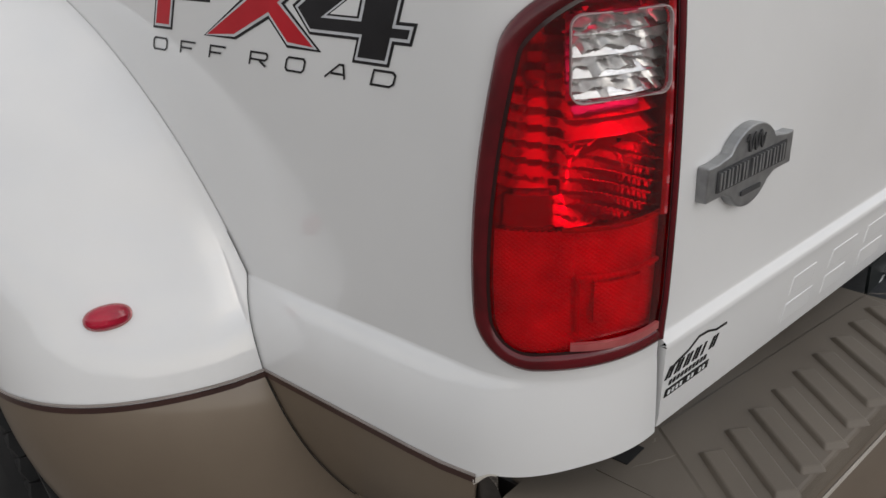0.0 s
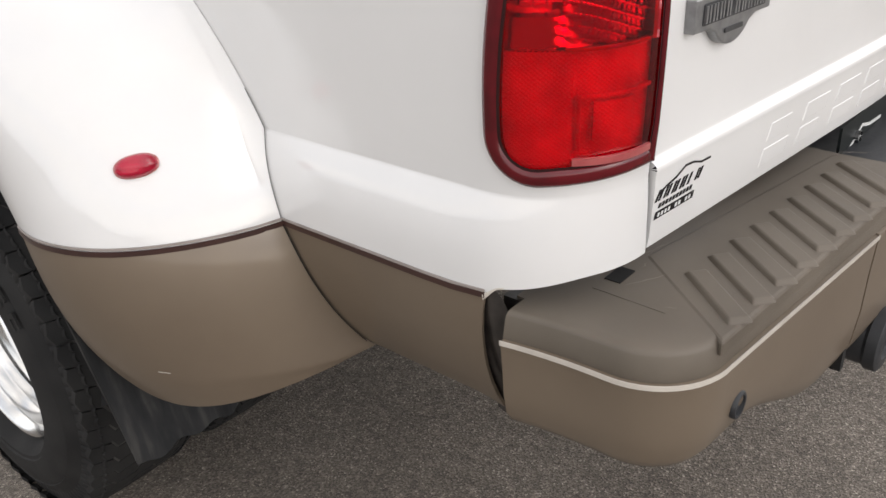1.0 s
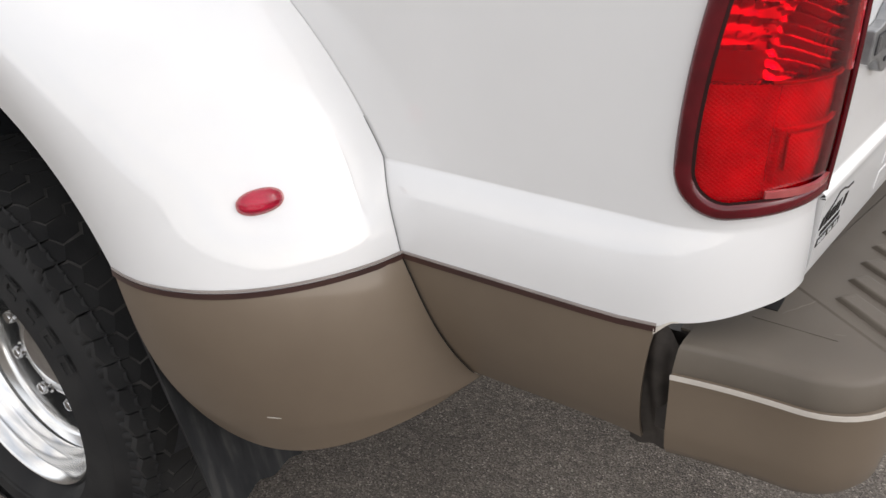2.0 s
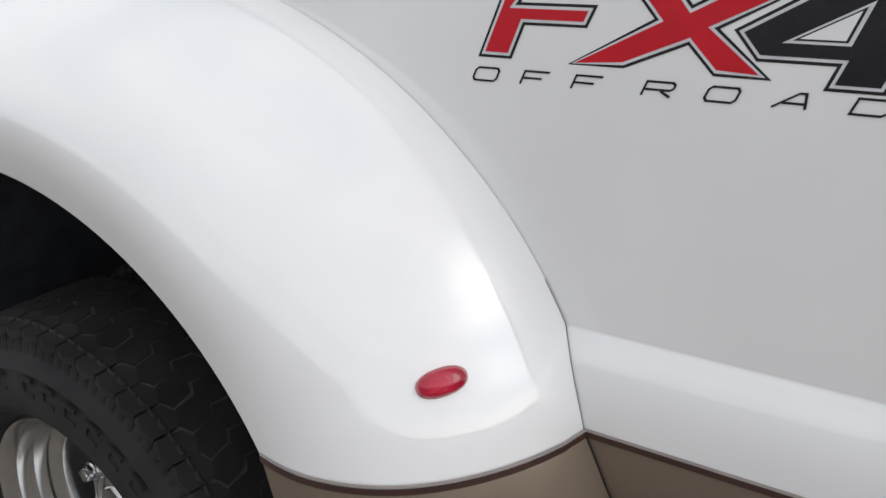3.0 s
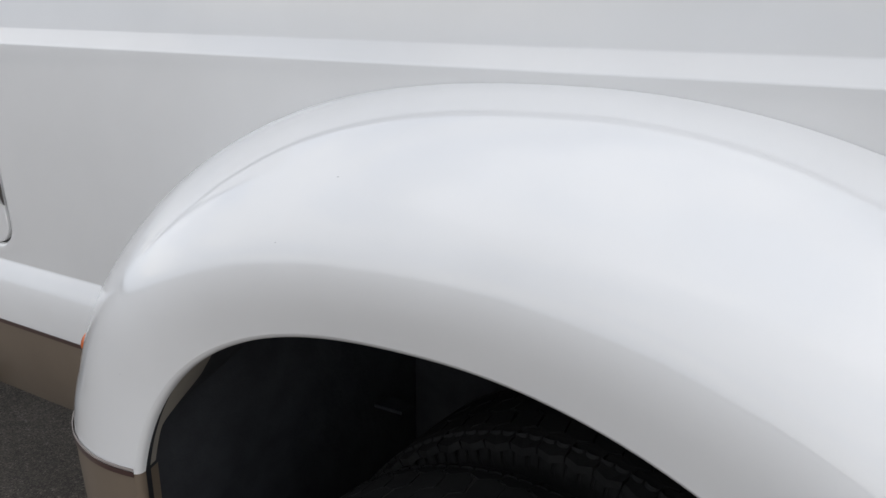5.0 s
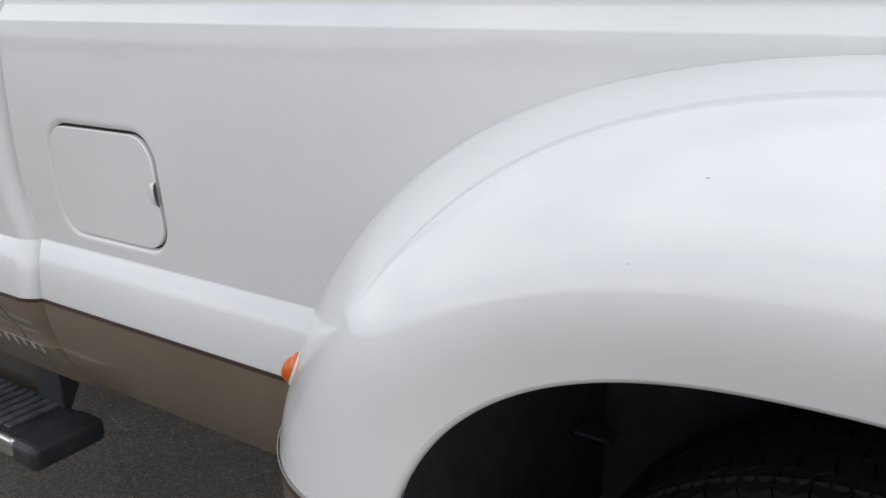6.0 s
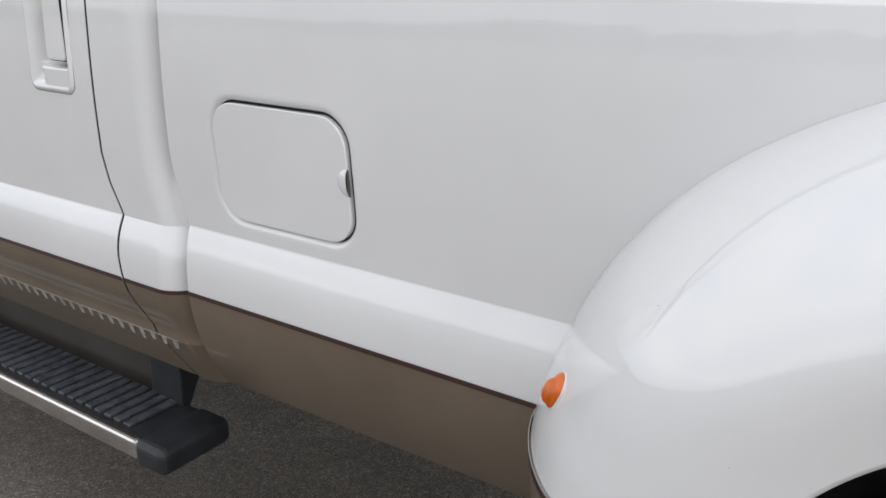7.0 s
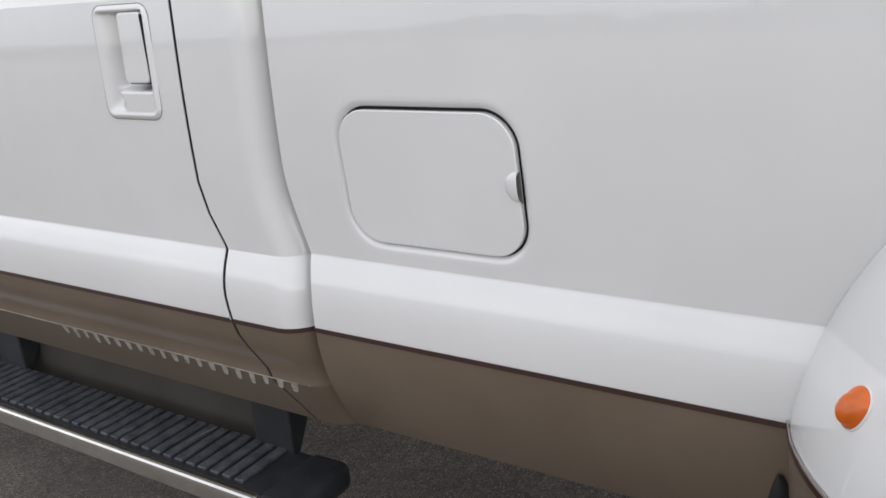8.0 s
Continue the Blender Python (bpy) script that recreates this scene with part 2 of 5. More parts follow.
def asphalt():
    m, t, b = material("asphalt")
    v = t.nodes.new("ShaderNodeTexVoronoi")
    v.inputs["Scale"].default_value = 300
    co = t.nodes.new("ShaderNodeTexCoord")
    t.links.new(co.outputs["Object"], v.inputs["Vector"])
    big = noise_tex(t, 1.6, 6)
    mid = noise_tex(t, 40, 5)
    stone = ramp(t, v.outputs["Color"], [(0.0, (0.082, 0.071, 0.061)), (0.45, (0.175, 0.156, 0.137)), (0.80, (0.285, 0.255, 0.225)), (1.0, (0.62, 0.57, 0.51))])
    patch = ramp(t, big.outputs["Fac"], [(0.3, (0.72, 0.70, 0.68)), (0.7, (1.15, 1.13, 1.1))])
    mul = t.nodes.new("ShaderNodeMix")
    mul.data_type, mul.blend_type = "RGBA", "MULTIPLY"
    mul.inputs["Factor"].default_value = 1.0
    t.links.new(stone.outputs["Color"], mul.inputs["A"])
    t.links.new(patch.outputs["Color"], mul.inputs["B"])
    mul2 = t.nodes.new("ShaderNodeMix")
    mul2.data_type, mul2.blend_type = "RGBA", "MULTIPLY"
    mul2.inputs["Factor"].default_value = 0.5
    fine = ramp(t, mid.outputs["Fac"], [(0.3, (0.6, 0.58, 0.56)), (0.7, (1.3, 1.28, 1.25))])
    t.links.new(mul.outputs["Result"], mul2.inputs["A"])
    t.links.new(fine.outputs["Color"], mul2.inputs["B"])
    t.links.new(mul2.outputs["Result"], b.inputs["Base Color"])
    b.inputs["Roughness"].default_value = 0.85
    bump(t, b, v.outputs["Distance"], 1.0, 0.0032)
    return m


ASPHALT = asphalt()
LEAF = simple("far_trees", (0.014, 0.018, 0.011), (0.035, 0.042, 0.026), 0.6, 0.9)


# ---- builders ----
def finish(name, bm, mat, parent=None, label="", smooth=True, angle=40):
    me = bpy.data.meshes.new(name)
    bmesh.ops.remove_doubles(bm, verts=bm.verts, dist=0.00005)
    bmesh.ops.recalc_face_normals(bm, faces=bm.faces)
    bm.to_mesh(me)
    bm.free()
    me.materials.append(mat)
    if smooth:
        me.shade_smooth()
        me.set_sharp_from_angle(angle=radians(angle))
    ob = new(name, me)
    if parent:
        ob.parent = parent
    if label:
        tagged(ob, label)
    return ob


part = finish


def solid(ob, thick, offset=-1.0, angle=42):
    """Gives a sheet its thickness, inwards from the side that faces out of the truck, with crisp rims."""
    me = ob.data
    facing = sum(p.area * p.normal.dot(p.center - Vector((-0.3, 0.99, 0.75))) for p in me.polygons)
    if facing < 0:
        me.flip_normals()
    bm = bmesh.new()
    bm.from_mesh(me)
    bm.normal_update()
    verts, faces = list(bm.verts), list(bm.faces)
    rim = [(e.link_loops[0].vert, e.link_loops[0].link_loop_next.vert) for e in bm.edges if e.is_boundary]
    normal = {v: v.normal.copy() for v in verts}
    for v in verts:
        v.co += normal[v] * (thick * (offset + 1) / 2)
    inner = {v: bm.verts.new(v.co - normal[v] * thick) for v in verts}
    for f in faces:
        bm.faces.new([inner[v] for v in reversed(f.verts)])
    for a, b in rim:
        bm.faces.new((b, a, inner[a], inner[b]))
    bm.to_mesh(me)
    bm.free()
    me.shade_smooth()
    me.set_sharp_from_angle(angle=radians(angle))
    return ob


def soften(ob, width, segments=2):
    mod = ob.modifiers.new("bevel", "BEVEL")
    mod.width, mod.segments, mod.limit_method = width, segments, "ANGLE"
    mod.angle_limit = radians(35)
    return ob


def sheet(f, us, vs, keep=None, bm=None):
    """A grid of quads over f(u, v); keep(u, v) says which cells stay."""
    bm = bm or bmesh.new()
    rows = [[bm.verts.new(f(u, v)) for v in vs] for u in us]
    for i in range(len(us) - 1):
        for j in range(len(vs) - 1):
            if keep and not keep((us[i] + us[i + 1]) / 2, (vs[j] + vs[j + 1]) / 2):
                continue
            bm.faces.new((rows[i][j], rows[i + 1][j], rows[i + 1][j + 1], rows[i][j + 1]))
    loose = [v for v in bm.verts if not v.link_faces]
    bmesh.ops.delete(bm, geom=loose, context="VERTS")
    return bm


def steps(a, b, n):
    return [a + (b - a) * i / n for i in range(n + 1)]


def box(bm, x0, x1, y0, y1, z0, z1, m=Matrix()):
    c = [bm.verts.new(m @ Vector((x, y, z))) for x in (x0, x1) for y in (y0, y1) for z in (z0, z1)]
    for q in ((0, 1, 3, 2), (4, 6, 7, 5), (0, 4, 5, 1), (2, 3, 7, 6), (0, 2, 6, 4), (1, 5, 7, 3)):
        bm.faces.new([c[k] for k in q])
    return bm


def boxes(*dims):
    bm = bmesh.new()
    for d in dims:
        box(bm, *d)
    return bm


def prism(outline, place, depth, bm=None):
    """A plate: a flat outline [(a, b)], with place(a, b, d) giving the point d above the surface."""
    bm = bm or bmesh.new()
    low = [bm.verts.new(place(a, b, 0.0)) for a, b in outline]
    top = [bm.verts.new(place(a, b, depth)) for a, b in outline]
    bm.faces.new(top)
    n = len(outline)
    for i in range(n):
        k = (i + 1) % n
        bm.faces.new((low[i], low[k], top[k], top[i]))
    return bm


def lathe(profile, n, axis_at, bm=None, closed=False):
    """Turn (radius, y) pairs about the line through axis_at = (x, z) along y."""
    bm = bm or bmesh.new()
    ax, az = axis_at
    rings = []
    for i in range(n):
        a = 2 * math.pi * i / n
        rings.append([bm.verts.new((ax + r * math.cos(a), y, az + r * math.sin(a))) for r, y in profile])
    m = len(profile)
    for i in range(n):
        p, q = rings[i], rings[(i + 1) % n]
        for j in range(m if closed else m - 1):
            k = (j + 1) % m
            bm.faces.new((p[j], q[j], q[k], p[k]))
    return bm


def rounded(w, h, r, n=6, cx=0.0, cy=0.0):
    out = []
    for sx, sy, a0 in ((1, 1, 0), (-1, 1, 90), (-1, -1, 180), (1, -1, 270)):
        for i in range(n + 1):
            a = radians(a0 + 90 * i / n)
            out.append((cx + sx * (w / 2 - r) + r * math.cos(a), cy + sy * (h / 2 - r) + r * math.sin(a)))
    return out


def ring_sheet(levels, place, corner=10):
    """Rings of rounded outlines (w, h, r, lift), joined one to the next."""
    bm = bmesh.new()
    prev = None
    for w, h, r, lift in levels:
        ring = [bm.verts.new(place(a, b, lift)) for a, b in rounded(w, h, r, corner)]
        n = len(ring)
        if prev:
            for i in range(n):
                k = (i + 1) % n
                bm.faces.new((prev[i], ring[i], ring[k], prev[k]))
        prev = ring
    return bm


def ease(t):
    t = min(max(t, 0.0), 1.0)
    return t * t * (3 - 2 * t)


def curve_y(table, z):
    for (z0, y0), (z1, y1) in zip(table, table[1:]):
        if z <= z1:
            k = min(max((z - z0) / (z1 - z0), 0), 1)
            k = k * k * (3 - 2 * k)
            return y0 + (y1 - y0) * k
    return table[-1][1]


# ---- ground and surroundings ----
bm = sheet(lambda u, v: Vector((u, v, -0.015)), [-2500, -300, -60, -10, 10, 60, 300, 2500], [-2500, -300, -60, -10, 10, 60, 300, 2500])
ground = tagged(finish("ground", bm, ASPHALT, smooth=False), "grey worn asphalt of a parking lot", "ground", kind="structure")

# out of view, added to give the paint a dark broken horizon to reflect
rng = random.Random(4)
bm = bmesh.new()
for i in range(420):      # low ragged scrub and hedges, thick in some stretches and thin in others
    a = 2 * math.pi * i / 420 + rng.uniform(-0.02, 0.02)
    if rng.random() < 0.25 + 0.25 * math.sin(5 * a + 1.0):
        continue
    d, h, w = rng.uniform(60, 110), rng.uniform(0.6, 1.6) * (1.4 + math.sin(3 * a) + 0.4 * math.sin(11 * a)), rng.uniform(1.5, 5.0)
    h = max(h, 0.7)
    mat4 = Matrix.Translation((d * math.cos(a), d * math.sin(a), h * 0.45)) @ Matrix.Rotation(a, 4, "Z") @ Matrix.Diagonal((w * 0.6, w, h * 0.6, 1))
    bmesh.ops.create_icosphere(bm, subdivisions=2, radius=1.0, matrix=mat4)
for v in bm.verts:
    v.co += Vector((rng.uniform(-0.4, 0.4), rng.uniform(-0.4, 0.4), rng.uniform(-0.25, 0.35)))
tagged(finish("backdrop", bm, LEAF, smooth=False), "unseen low dark scrub line added for horizon reflections in the paint", "backdrop", kind="structure")

# ---- the truck ----
truck = new("pickup_truck")
truck.location = (0, 0, 0)
tagged(truck, "white and tan dual rear wheel pickup truck parked on asphalt", "pickup truck")
MID = 0.99                      # centre line of the truck
BED_FRONT = -1.483
STRIPE_Z = 0.75


def side_y(z):
    """Depth of the body side at a height: tucked under below, a ledge under the waist crease, a shelf under the rail."""
    if z < 0.76:
        t = 0.76 - z
        return -0.022 + 1.63 * t * t + 18.0 * max(0.0, t - 0.20) ** 2
    if z < 0.862:
        return -0.022 * (1 - ((z - 0.76) / 0.102) ** 2.8)
    if z < 1.248:
        return -0.006 * math.sin((z - 0.862) / 0.386 * math.pi)
    if z < 1.272:
        return 0.018 * (z - 1.248) / 0.024
    return 0.018 + 0.004 * (z - 1.272) / 0.063


def side_point(u, z, out=0.0):
    """u runs along the bed side to the rear; past x = 0.96 it turns round the corner to the tailgate."""
    d = -side_y(z)
    if u > 0.90 and z < 0.862:
        d *= 1 - 0.9 * ease((u - 0.90) / 0.24)
    d += out
    if u > 0.970 and z < 0.80:      # the lower edge lifts off the bumper round the corner
        z += (0.011 * ease((u - 0.970) / 0.020) + 0.011 * ease((u - 0.985) / 0.10)) * (0.80 - z) / 0.05
    if u < -1.43:      # the front edge of the bed steps forward above the crease
        u -= 0.036 * ease((z - 0.80) / 0.20) * (-1.43 - u) / 0.053
    if u <= 0.96:
        return Vector((u, -d, z))
    a = min((u - 0.96) / 0.20, 1.0) * math.pi / 2
    n = Vector((math.sin(a), -math.cos(a), 0))
    c = Vector((0.96 + 0.122 * math.sin(a), 0.126 - 0.126 * math.cos(a), z))
    return c + n * d


def oval(a, centre, base, rear, front, high, n, m):
    """A point at angle a of a half oval, its front half with exponent n and its rear half with m."""
    c, h = math.cos(a), math.sin(a)
    if c >= 0:
        return centre + rear * c ** (2 / m), base + high * h ** (2 / m)
    return centre - front * (-c) ** (2 / n), base + high * h ** (2 / n)


def seam(u):
    return oval(radians(10.53 + (171.4 - 10.53) * u), -0.0567, 0.6272, 0.7217, 0.7655, 0.6076, 2.3783, 2.1205)


def lip_angle(u):
    return radians(22.27 + (163.6 - 22.27) * u)


def arch(u):
    return oval(lip_angle(u), -0.1049, 0.5962, 0.5269, 0.4374, 0.4071, 2.5989, 1.9891)


def outside_arch(x, z):
    return ((x + 0.09) / 0.62) ** 2 + (max(z - 0.66, 0.0) / 0.47) ** 2 > 1 or x < -0.70 or x > 0.54


ZS_UP = [0.75, 0.77, 0.79, 0.803, 0.815, 0.825, 0.835, 0.845, 0.852, 0.8585, 0.862, 0.8635, 0.872, 0.92, 0.97, 1.02, 1.07, 1.12, 1.17, 1.21, 1.24, 1.2465, 1.248, 1.2495, 1.26,
         1.2705, 1.272, 1.2735, 1.278, 1.29, 1.31, 1.335]
ZS_LOW = [0.555, 0.565, 0.578, 0.59, 0.605, 0.62, 0.64, 0.66, 0.68, 0.70, 0.725, 0.75]
US_LOW = steps(BED_FRONT, 0.96, 56) + [0.973]


def lamp_left(z):
    """The tail lamp's forward edge on the bed side, leaning rearward towards the top and rounded at the foot."""
    foot = 0.055 - math.sqrt(max(0.055 ** 2 - max(0.0, 0.929 - z) ** 2, 0.0))
    return 0.9705 + 0.46 * max(0.0, z - 0.94) ** 1.8 + 0.045 * max(0.0, (z - 1.16) / 0.05) ** 2.2 + foot


FUEL_X, FUEL_Z = -1.2705, 0.9875


def in_rounded(a, b, w, h, r):
    qx, qy = max(abs(a) - w / 2 + r, 0.0), max(abs(b) - h / 2 + r, 0.0)
    return abs(a) < w / 2 and abs(b) < h / 2 and math.hypot(qx, qy) < r


def bed_cell(u, z):
    if in_rounded(u - FUEL_X + 0.06 * (z - FUEL_Z), z - FUEL_Z, 0.292, 0.212, 0.060):
        return False
    if u > lamp_left(z) + 0.012 and 0.886 < z < 1.203:
        return False
    return outside_arch(u, z)


US = steps(BED_FRONT, -1.43, 4) + steps(-1.43, -1.11, 80)[1:] + steps(-1.11, 0.94, 46)[1:] + steps(0.94, 1.16, 36)[1:]
ZS_BED = sorted(set(ZS_UP + steps(0.880, 1.10, 55) + steps(1.10, 1.215, 12)[1:]))
bed_side = part("bed_side", sheet(side_point, US, ZS_BED, bed_cell), WHITE, truck, "white pearl painted bed side with shoulder crease")
solid(bed_side, 0.004)
bed_lower = part("lower_bed_panel", sheet(side_point, [u for u in US_LOW if u < 0.0], ZS_LOW, outside_arch), TAN, truck, "tan metallic lower bed panel ahead of the wheel")


def swept_end(u, z):
    """The rear edge of the lower panel sweeps forward towards the bottom."""
    return side_point(u - 0.020 * max(0.0, (0.75 - z) / 0.19) ** 0.8 * ease((u - 0.88) / 0.093), z)


bed_lower_rear = part("lower_bed_panel", sheet(swept_end, [u for u in US_LOW if u > 0.0], ZS_LOW, outside_arch), TAN, truck, "tan metallic lower bed panel behind the wheel")
solid(bed_lower, 0.004)
solid(bed_lower_rear, 0.004)


def ribbon(path, width_z, lift, name, mat, parent, label=""):
    """A thin raised band along path(k) -> (point, outward normal)."""
    bm = bmesh.new()
    prev = None
    for p, n in path:
        q = [bm.verts.new(p + n * lift + Vector((0, 0, dz))) for dz in (-width_z / 2, width_z / 2)]
        if prev:
            bm.faces.new((prev[0], q[0], q[1], prev[1]))
        prev = q
    return solid(part(name, bm, mat, parent, label), 0.0012, 0.0)


OUT = Vector((0, -1, 0))
ribbon([(side_point(u, STRIPE_Z), OUT) for u in steps(BED_FRONT, -0.802, 12)], 0.007, 0.0015, "pinstripe", STRIPE, bed_lower, "maroon pinstripe")
ribbon([(side_point(u, STRIPE_Z), OUT) for u in steps(0.655, 0.974, 8)], 0.007, 0.0015, "pinstripe", STRIPE, bed_lower_rear, "maroon pinstripe")
ribbon([(side_point(u, STRIPE_Z + 0.0055), OUT) for u in steps(0.655, 0.974, 8)], 0.003, 0.0015, "pinstripe", STRIPE_PALE, bed_lower_rear, "pale grey pinstripe")

# frame and tank under the bed
for y0, y1 in ((0.47, 0.56), (2 * MID - 0.56, 2 * MID - 0.47)):
    soften(part("frame_rail", boxes((-3.4, 1.0, y0, y1, 0.44, 0.60)), UNDER, truck, "dull brown frame rail", smooth=False), 0.01)
soften(part("fuel_tank", boxes((-1.45, -0.75, 0.26, 0.46, 0.58, 0.68)), LINER, truck, "black fuel tank under the bed", smooth=False), 0.03, 3)

# rail cap, bed inside and front wall
bm = sheet(lambda u, v: Vector((u, (0.019, 0.017, 0.022, 0.085, 0.088)[int(v)], (1.334, 1.345, 1.362, 1.362, 1.33)[int(v)])), steps(BED_FRONT, 1.07, 20), [0, 1, 2, 3, 4])
part("rail_cap", bm, RAIL, truck, "dark plastic bed rail cap")
part("bed_inner_wall", boxes((BED_FRONT + 0.01, 1.05, 0.075, 0.085, 1.09, 1.34)), WHITE, truck)
part("bed_floor", boxes((BED_FRONT + 0.01, 1.06, 0.47, 2 * MID - 0.47, 0.79, 0.81)), BLACK, truck)
part("wheelhouse_top", boxes((BED_FRONT + 0.01, 1.06, 0.08, 0.47, 1.075, 1.09)), BLACK, truck)
part("wheelhouse_top", boxes((BED_FRONT + 0.01, 1.06, 2 * MID - 0.47, 2 * MID - 0.08, 1.075, 1.09)), BLACK, truck)
part("bed_front_wall", boxes((BED_FRONT + 0.003, BED_FRONT + 0.03, 0.03, 2 * MID - 0.03, 0.60, 1.33)), WHITE, truck)


# fender
def fender_depth(u):
    return 0.2270 + 0.021 * math.cos(lip_angle(u)) ** 2


def bulge(s):
    return (1 - s ** 2.7) ** 0.75


def lip_tuck(s):
    """The flare rolls back under towards the wheel opening."""
    return 0.008 * max(0.0, 1 - s / 0.28) ** 2


def fender_point(u, s, out=0.0):
    (lx, lz), (sx, sz) = arch(u), seam(u)
    y0 = side_y(sz) - 0.001
    full = 0.055 * ease(u / 0.2) * ease((1 - u) / 0.2) * math.sin(math.pi * min(s / 0.85, 1.0)) ** 2
    return Vector((lx + (sx - lx) * s, y0 - (fender_depth(u) + y0) * (bulge(s) + full) + lip_tuck(s) - out, lz + (sz - lz) * s))


def bez(p, t):
    k = 1 - t
    return sum((Vector(q) * c for q, c in zip(p, (k ** 3, 3 * k * k * t, 3 * k * t * t, t ** 3))), Vector((0,) * len(p[0])))


F0, F1 = (seam(0), arch(0)), (seam(1), arch(1))


def lower_rear(v, s):
    """The flare's section carried down and swept to the rear, cut off along the lower lip."""
    seam_line = (F0[0], (0.683, 0.690), (0.690, 0.600), (0.718, 0.545))
    sx, sz = bez(seam_line, v)
    sl, zl = bez(((0.0, F0[1][1]), (0.0, 0.58), (0.0, 0.405), (1.0, 0.545)), v)
    q, z = sl + (1 - sl) * s, zl + (sz - zl) * s
    lo, hi = 0.0, 1.0
    for i in range(24):
        mid = (lo + hi) / 2
        if bez(seam_line, mid)[1] > z:
            lo = mid
        else:
            hi = mid
    sweep = bez(seam_line, lo)[0] - F0[0][0]
    d = fender_depth(0) * bulge(q) * (1 - 0.165 * ((STRIPE_Z - z) / 0.2) ** 2)
    y0 = side_y(max(z, 0.54)) - 0.001
    return Vector((F0[1][0] + (F0[0][0] - F0[1][0]) * q + sweep * (0.5 + 0.5 * q), y0 * (1 - bulge(q)) - d + lip_tuck(s) * (1 - ease(v / 0.5)), z))


def lower_front(v, s):
    z = STRIPE_Z - 0.20 * v
    sx, lx = F1[0][0] + 0.004 * v, F1[1][0] - 0.008 * v
    y0 = side_y(max(z, 0.6)) - 0.001
    return Vector((lx + (sx - lx) * s, y0 - (fender_depth(1) - 0.008 * v + y0) * bulge(s) + lip_tuck(s), z))


SS = [0, 0.08, 0.16, 0.25, 0.34, 0.43, 0.52, 0.60, 0.67, 0.74, 0.80, 0.85, 0.89, 0.925, 0.955, 0.98, 1.0]


def with_lip(f):
    """Adds the folded inner lip of the wheel opening to a fender surface (s below zero)."""
    def g(u, s):
        if s >= 0:
            return f(u, s)
        p, q = f(u, 0), f(u, 0.1)
        t = (q - p)
        t.y = 0
        t.normalize()
        k = -s
        return p + t * (-0.0070 * (1 - (1 - k) ** 4) + 0.001 * k) + Vector((0, 0.013 * k, 0))
    return g


LIP = [-1.0, -0.6, -0.3, -0.12, 0.0]
fender = part("rear_fender", sheet(fender_point, steps(0, 1, 90), SS), WHITE, truck, "flared white dual wheel fender")
solid(fender, 0.003)
fender_rear = part("lower_fender_rear", sheet(lower_rear, steps(0, 1, 40), SS), TAN, truck, "tan lower fender behind the wheel")
solid(fender_rear, 0.003)
fender_front = part("lower_fender_front", sheet(lower_front, steps(0, 1, 10), SS), TAN, truck, "tan lower fender ahead of the wheel")
solid(fender_front, 0.003)
for body, f, n, paint in ((fender, fender_point, 90, WHITE), (fender_rear, lower_rear, 40, TAN), (fender_front, lower_front, 10, TAN)):
    part("arch_lip", sheet(with_lip(f), steps(0, 1, n), LIP), paint, body, "rolled lip of the wheel opening")
for u, thing in ((0.0, fender_rear), (1.0, fender_front)):
    pts = [fender_point(u, s) for s in steps(0, 1, 28)]
    path = []
    for i, p in enumerate(pts):
        t = pts[min(i + 1, 28)] - pts[max(i - 1, 0)]
        n = Vector((t.y, -t.x, 0)).normalized()
        if n.y > 0:
            n = -n
        path.append((p, n))
    ribbon(path, 0.007, 0.0015, "pinstripe", STRIPE, thing, "maroon pinstripe")
    ribbon([(p + Vector((0, 0, 0.0065)), n) for p, n in path], 0.003, 0.0015, "pinstripe", STRIPE_PALE, thing, "pale grey pinstripe")

# a scratch on the lower fender and a few stone chips
def fender_mark(u, s, length, width, mat, name, label, slope=0.1):
    p, n = fender_point(u, s), fender_normal(u, s)
    a = Vector((1, 0, slope)) - n * Vector((1, 0, slope)).dot(n)
    a.normalize()
    b = n.cross(a)
    bm = bmesh.new()
    ring = [bm.verts.new(p + n * 0.0006 + a * (length / 2 * math.cos(t)) + b * (width / 2 * math.sin(t))) for t in (2 * math.pi * i / 8 for i in range(8))]
    bm.faces.new(ring)
    part(name, bm, mat, fender, label, smooth=False)


def fender_normal(u, s):
    e = 0.01
    n = (fender_point(u + e, s) - fender_point(u - e, s)).cross(fender_point(u, s + e) - fender_point(u, s - e)).normalized()
    return n if n.y < 0 else -n


for u, s, length in ((0.5867, 0.4245, 0.0016), (0.825, 0.715, 0.0018), (0.5593, 0.668, 0.003), (0.86, 0.201, 0.0012)):
    fender_mark(u, s, length, 0.0010, PEWTER, "stone_chip", "small dark stone chip")
target = Vector((0.566, -0.182, 0.571))
spots = [(v, s) for v in steps(0.1, 0.95, 60) for s in steps(0.0, 0.9, 40)]
v0, s0 = min(spots, key=lambda k: (lower_rear(*k) - target).length)
p0, px = lower_rear(v0, s0), lower_rear(v0, s0 + 0.08)
along = Vector((px.x - p0.x, px.y - p0.y, 0)).normalized()
bm = bmesh.new()
out = Vector((along.y, -along.x, 0))
out = out if out.y < 0 else -out
bm.faces.new([bm.verts.new(p0 + out * 0.002 + along * a + Vector((0, 0, b))) for a, b in ((-0.009, -0.0005), (0.009, -0.0012), (0.009, 0.0), (-0.009, 0.0008))])
part("paint_scratch", bm, PALE_EDGE, fender_rear, "short pale paint scratch", smooth=False)

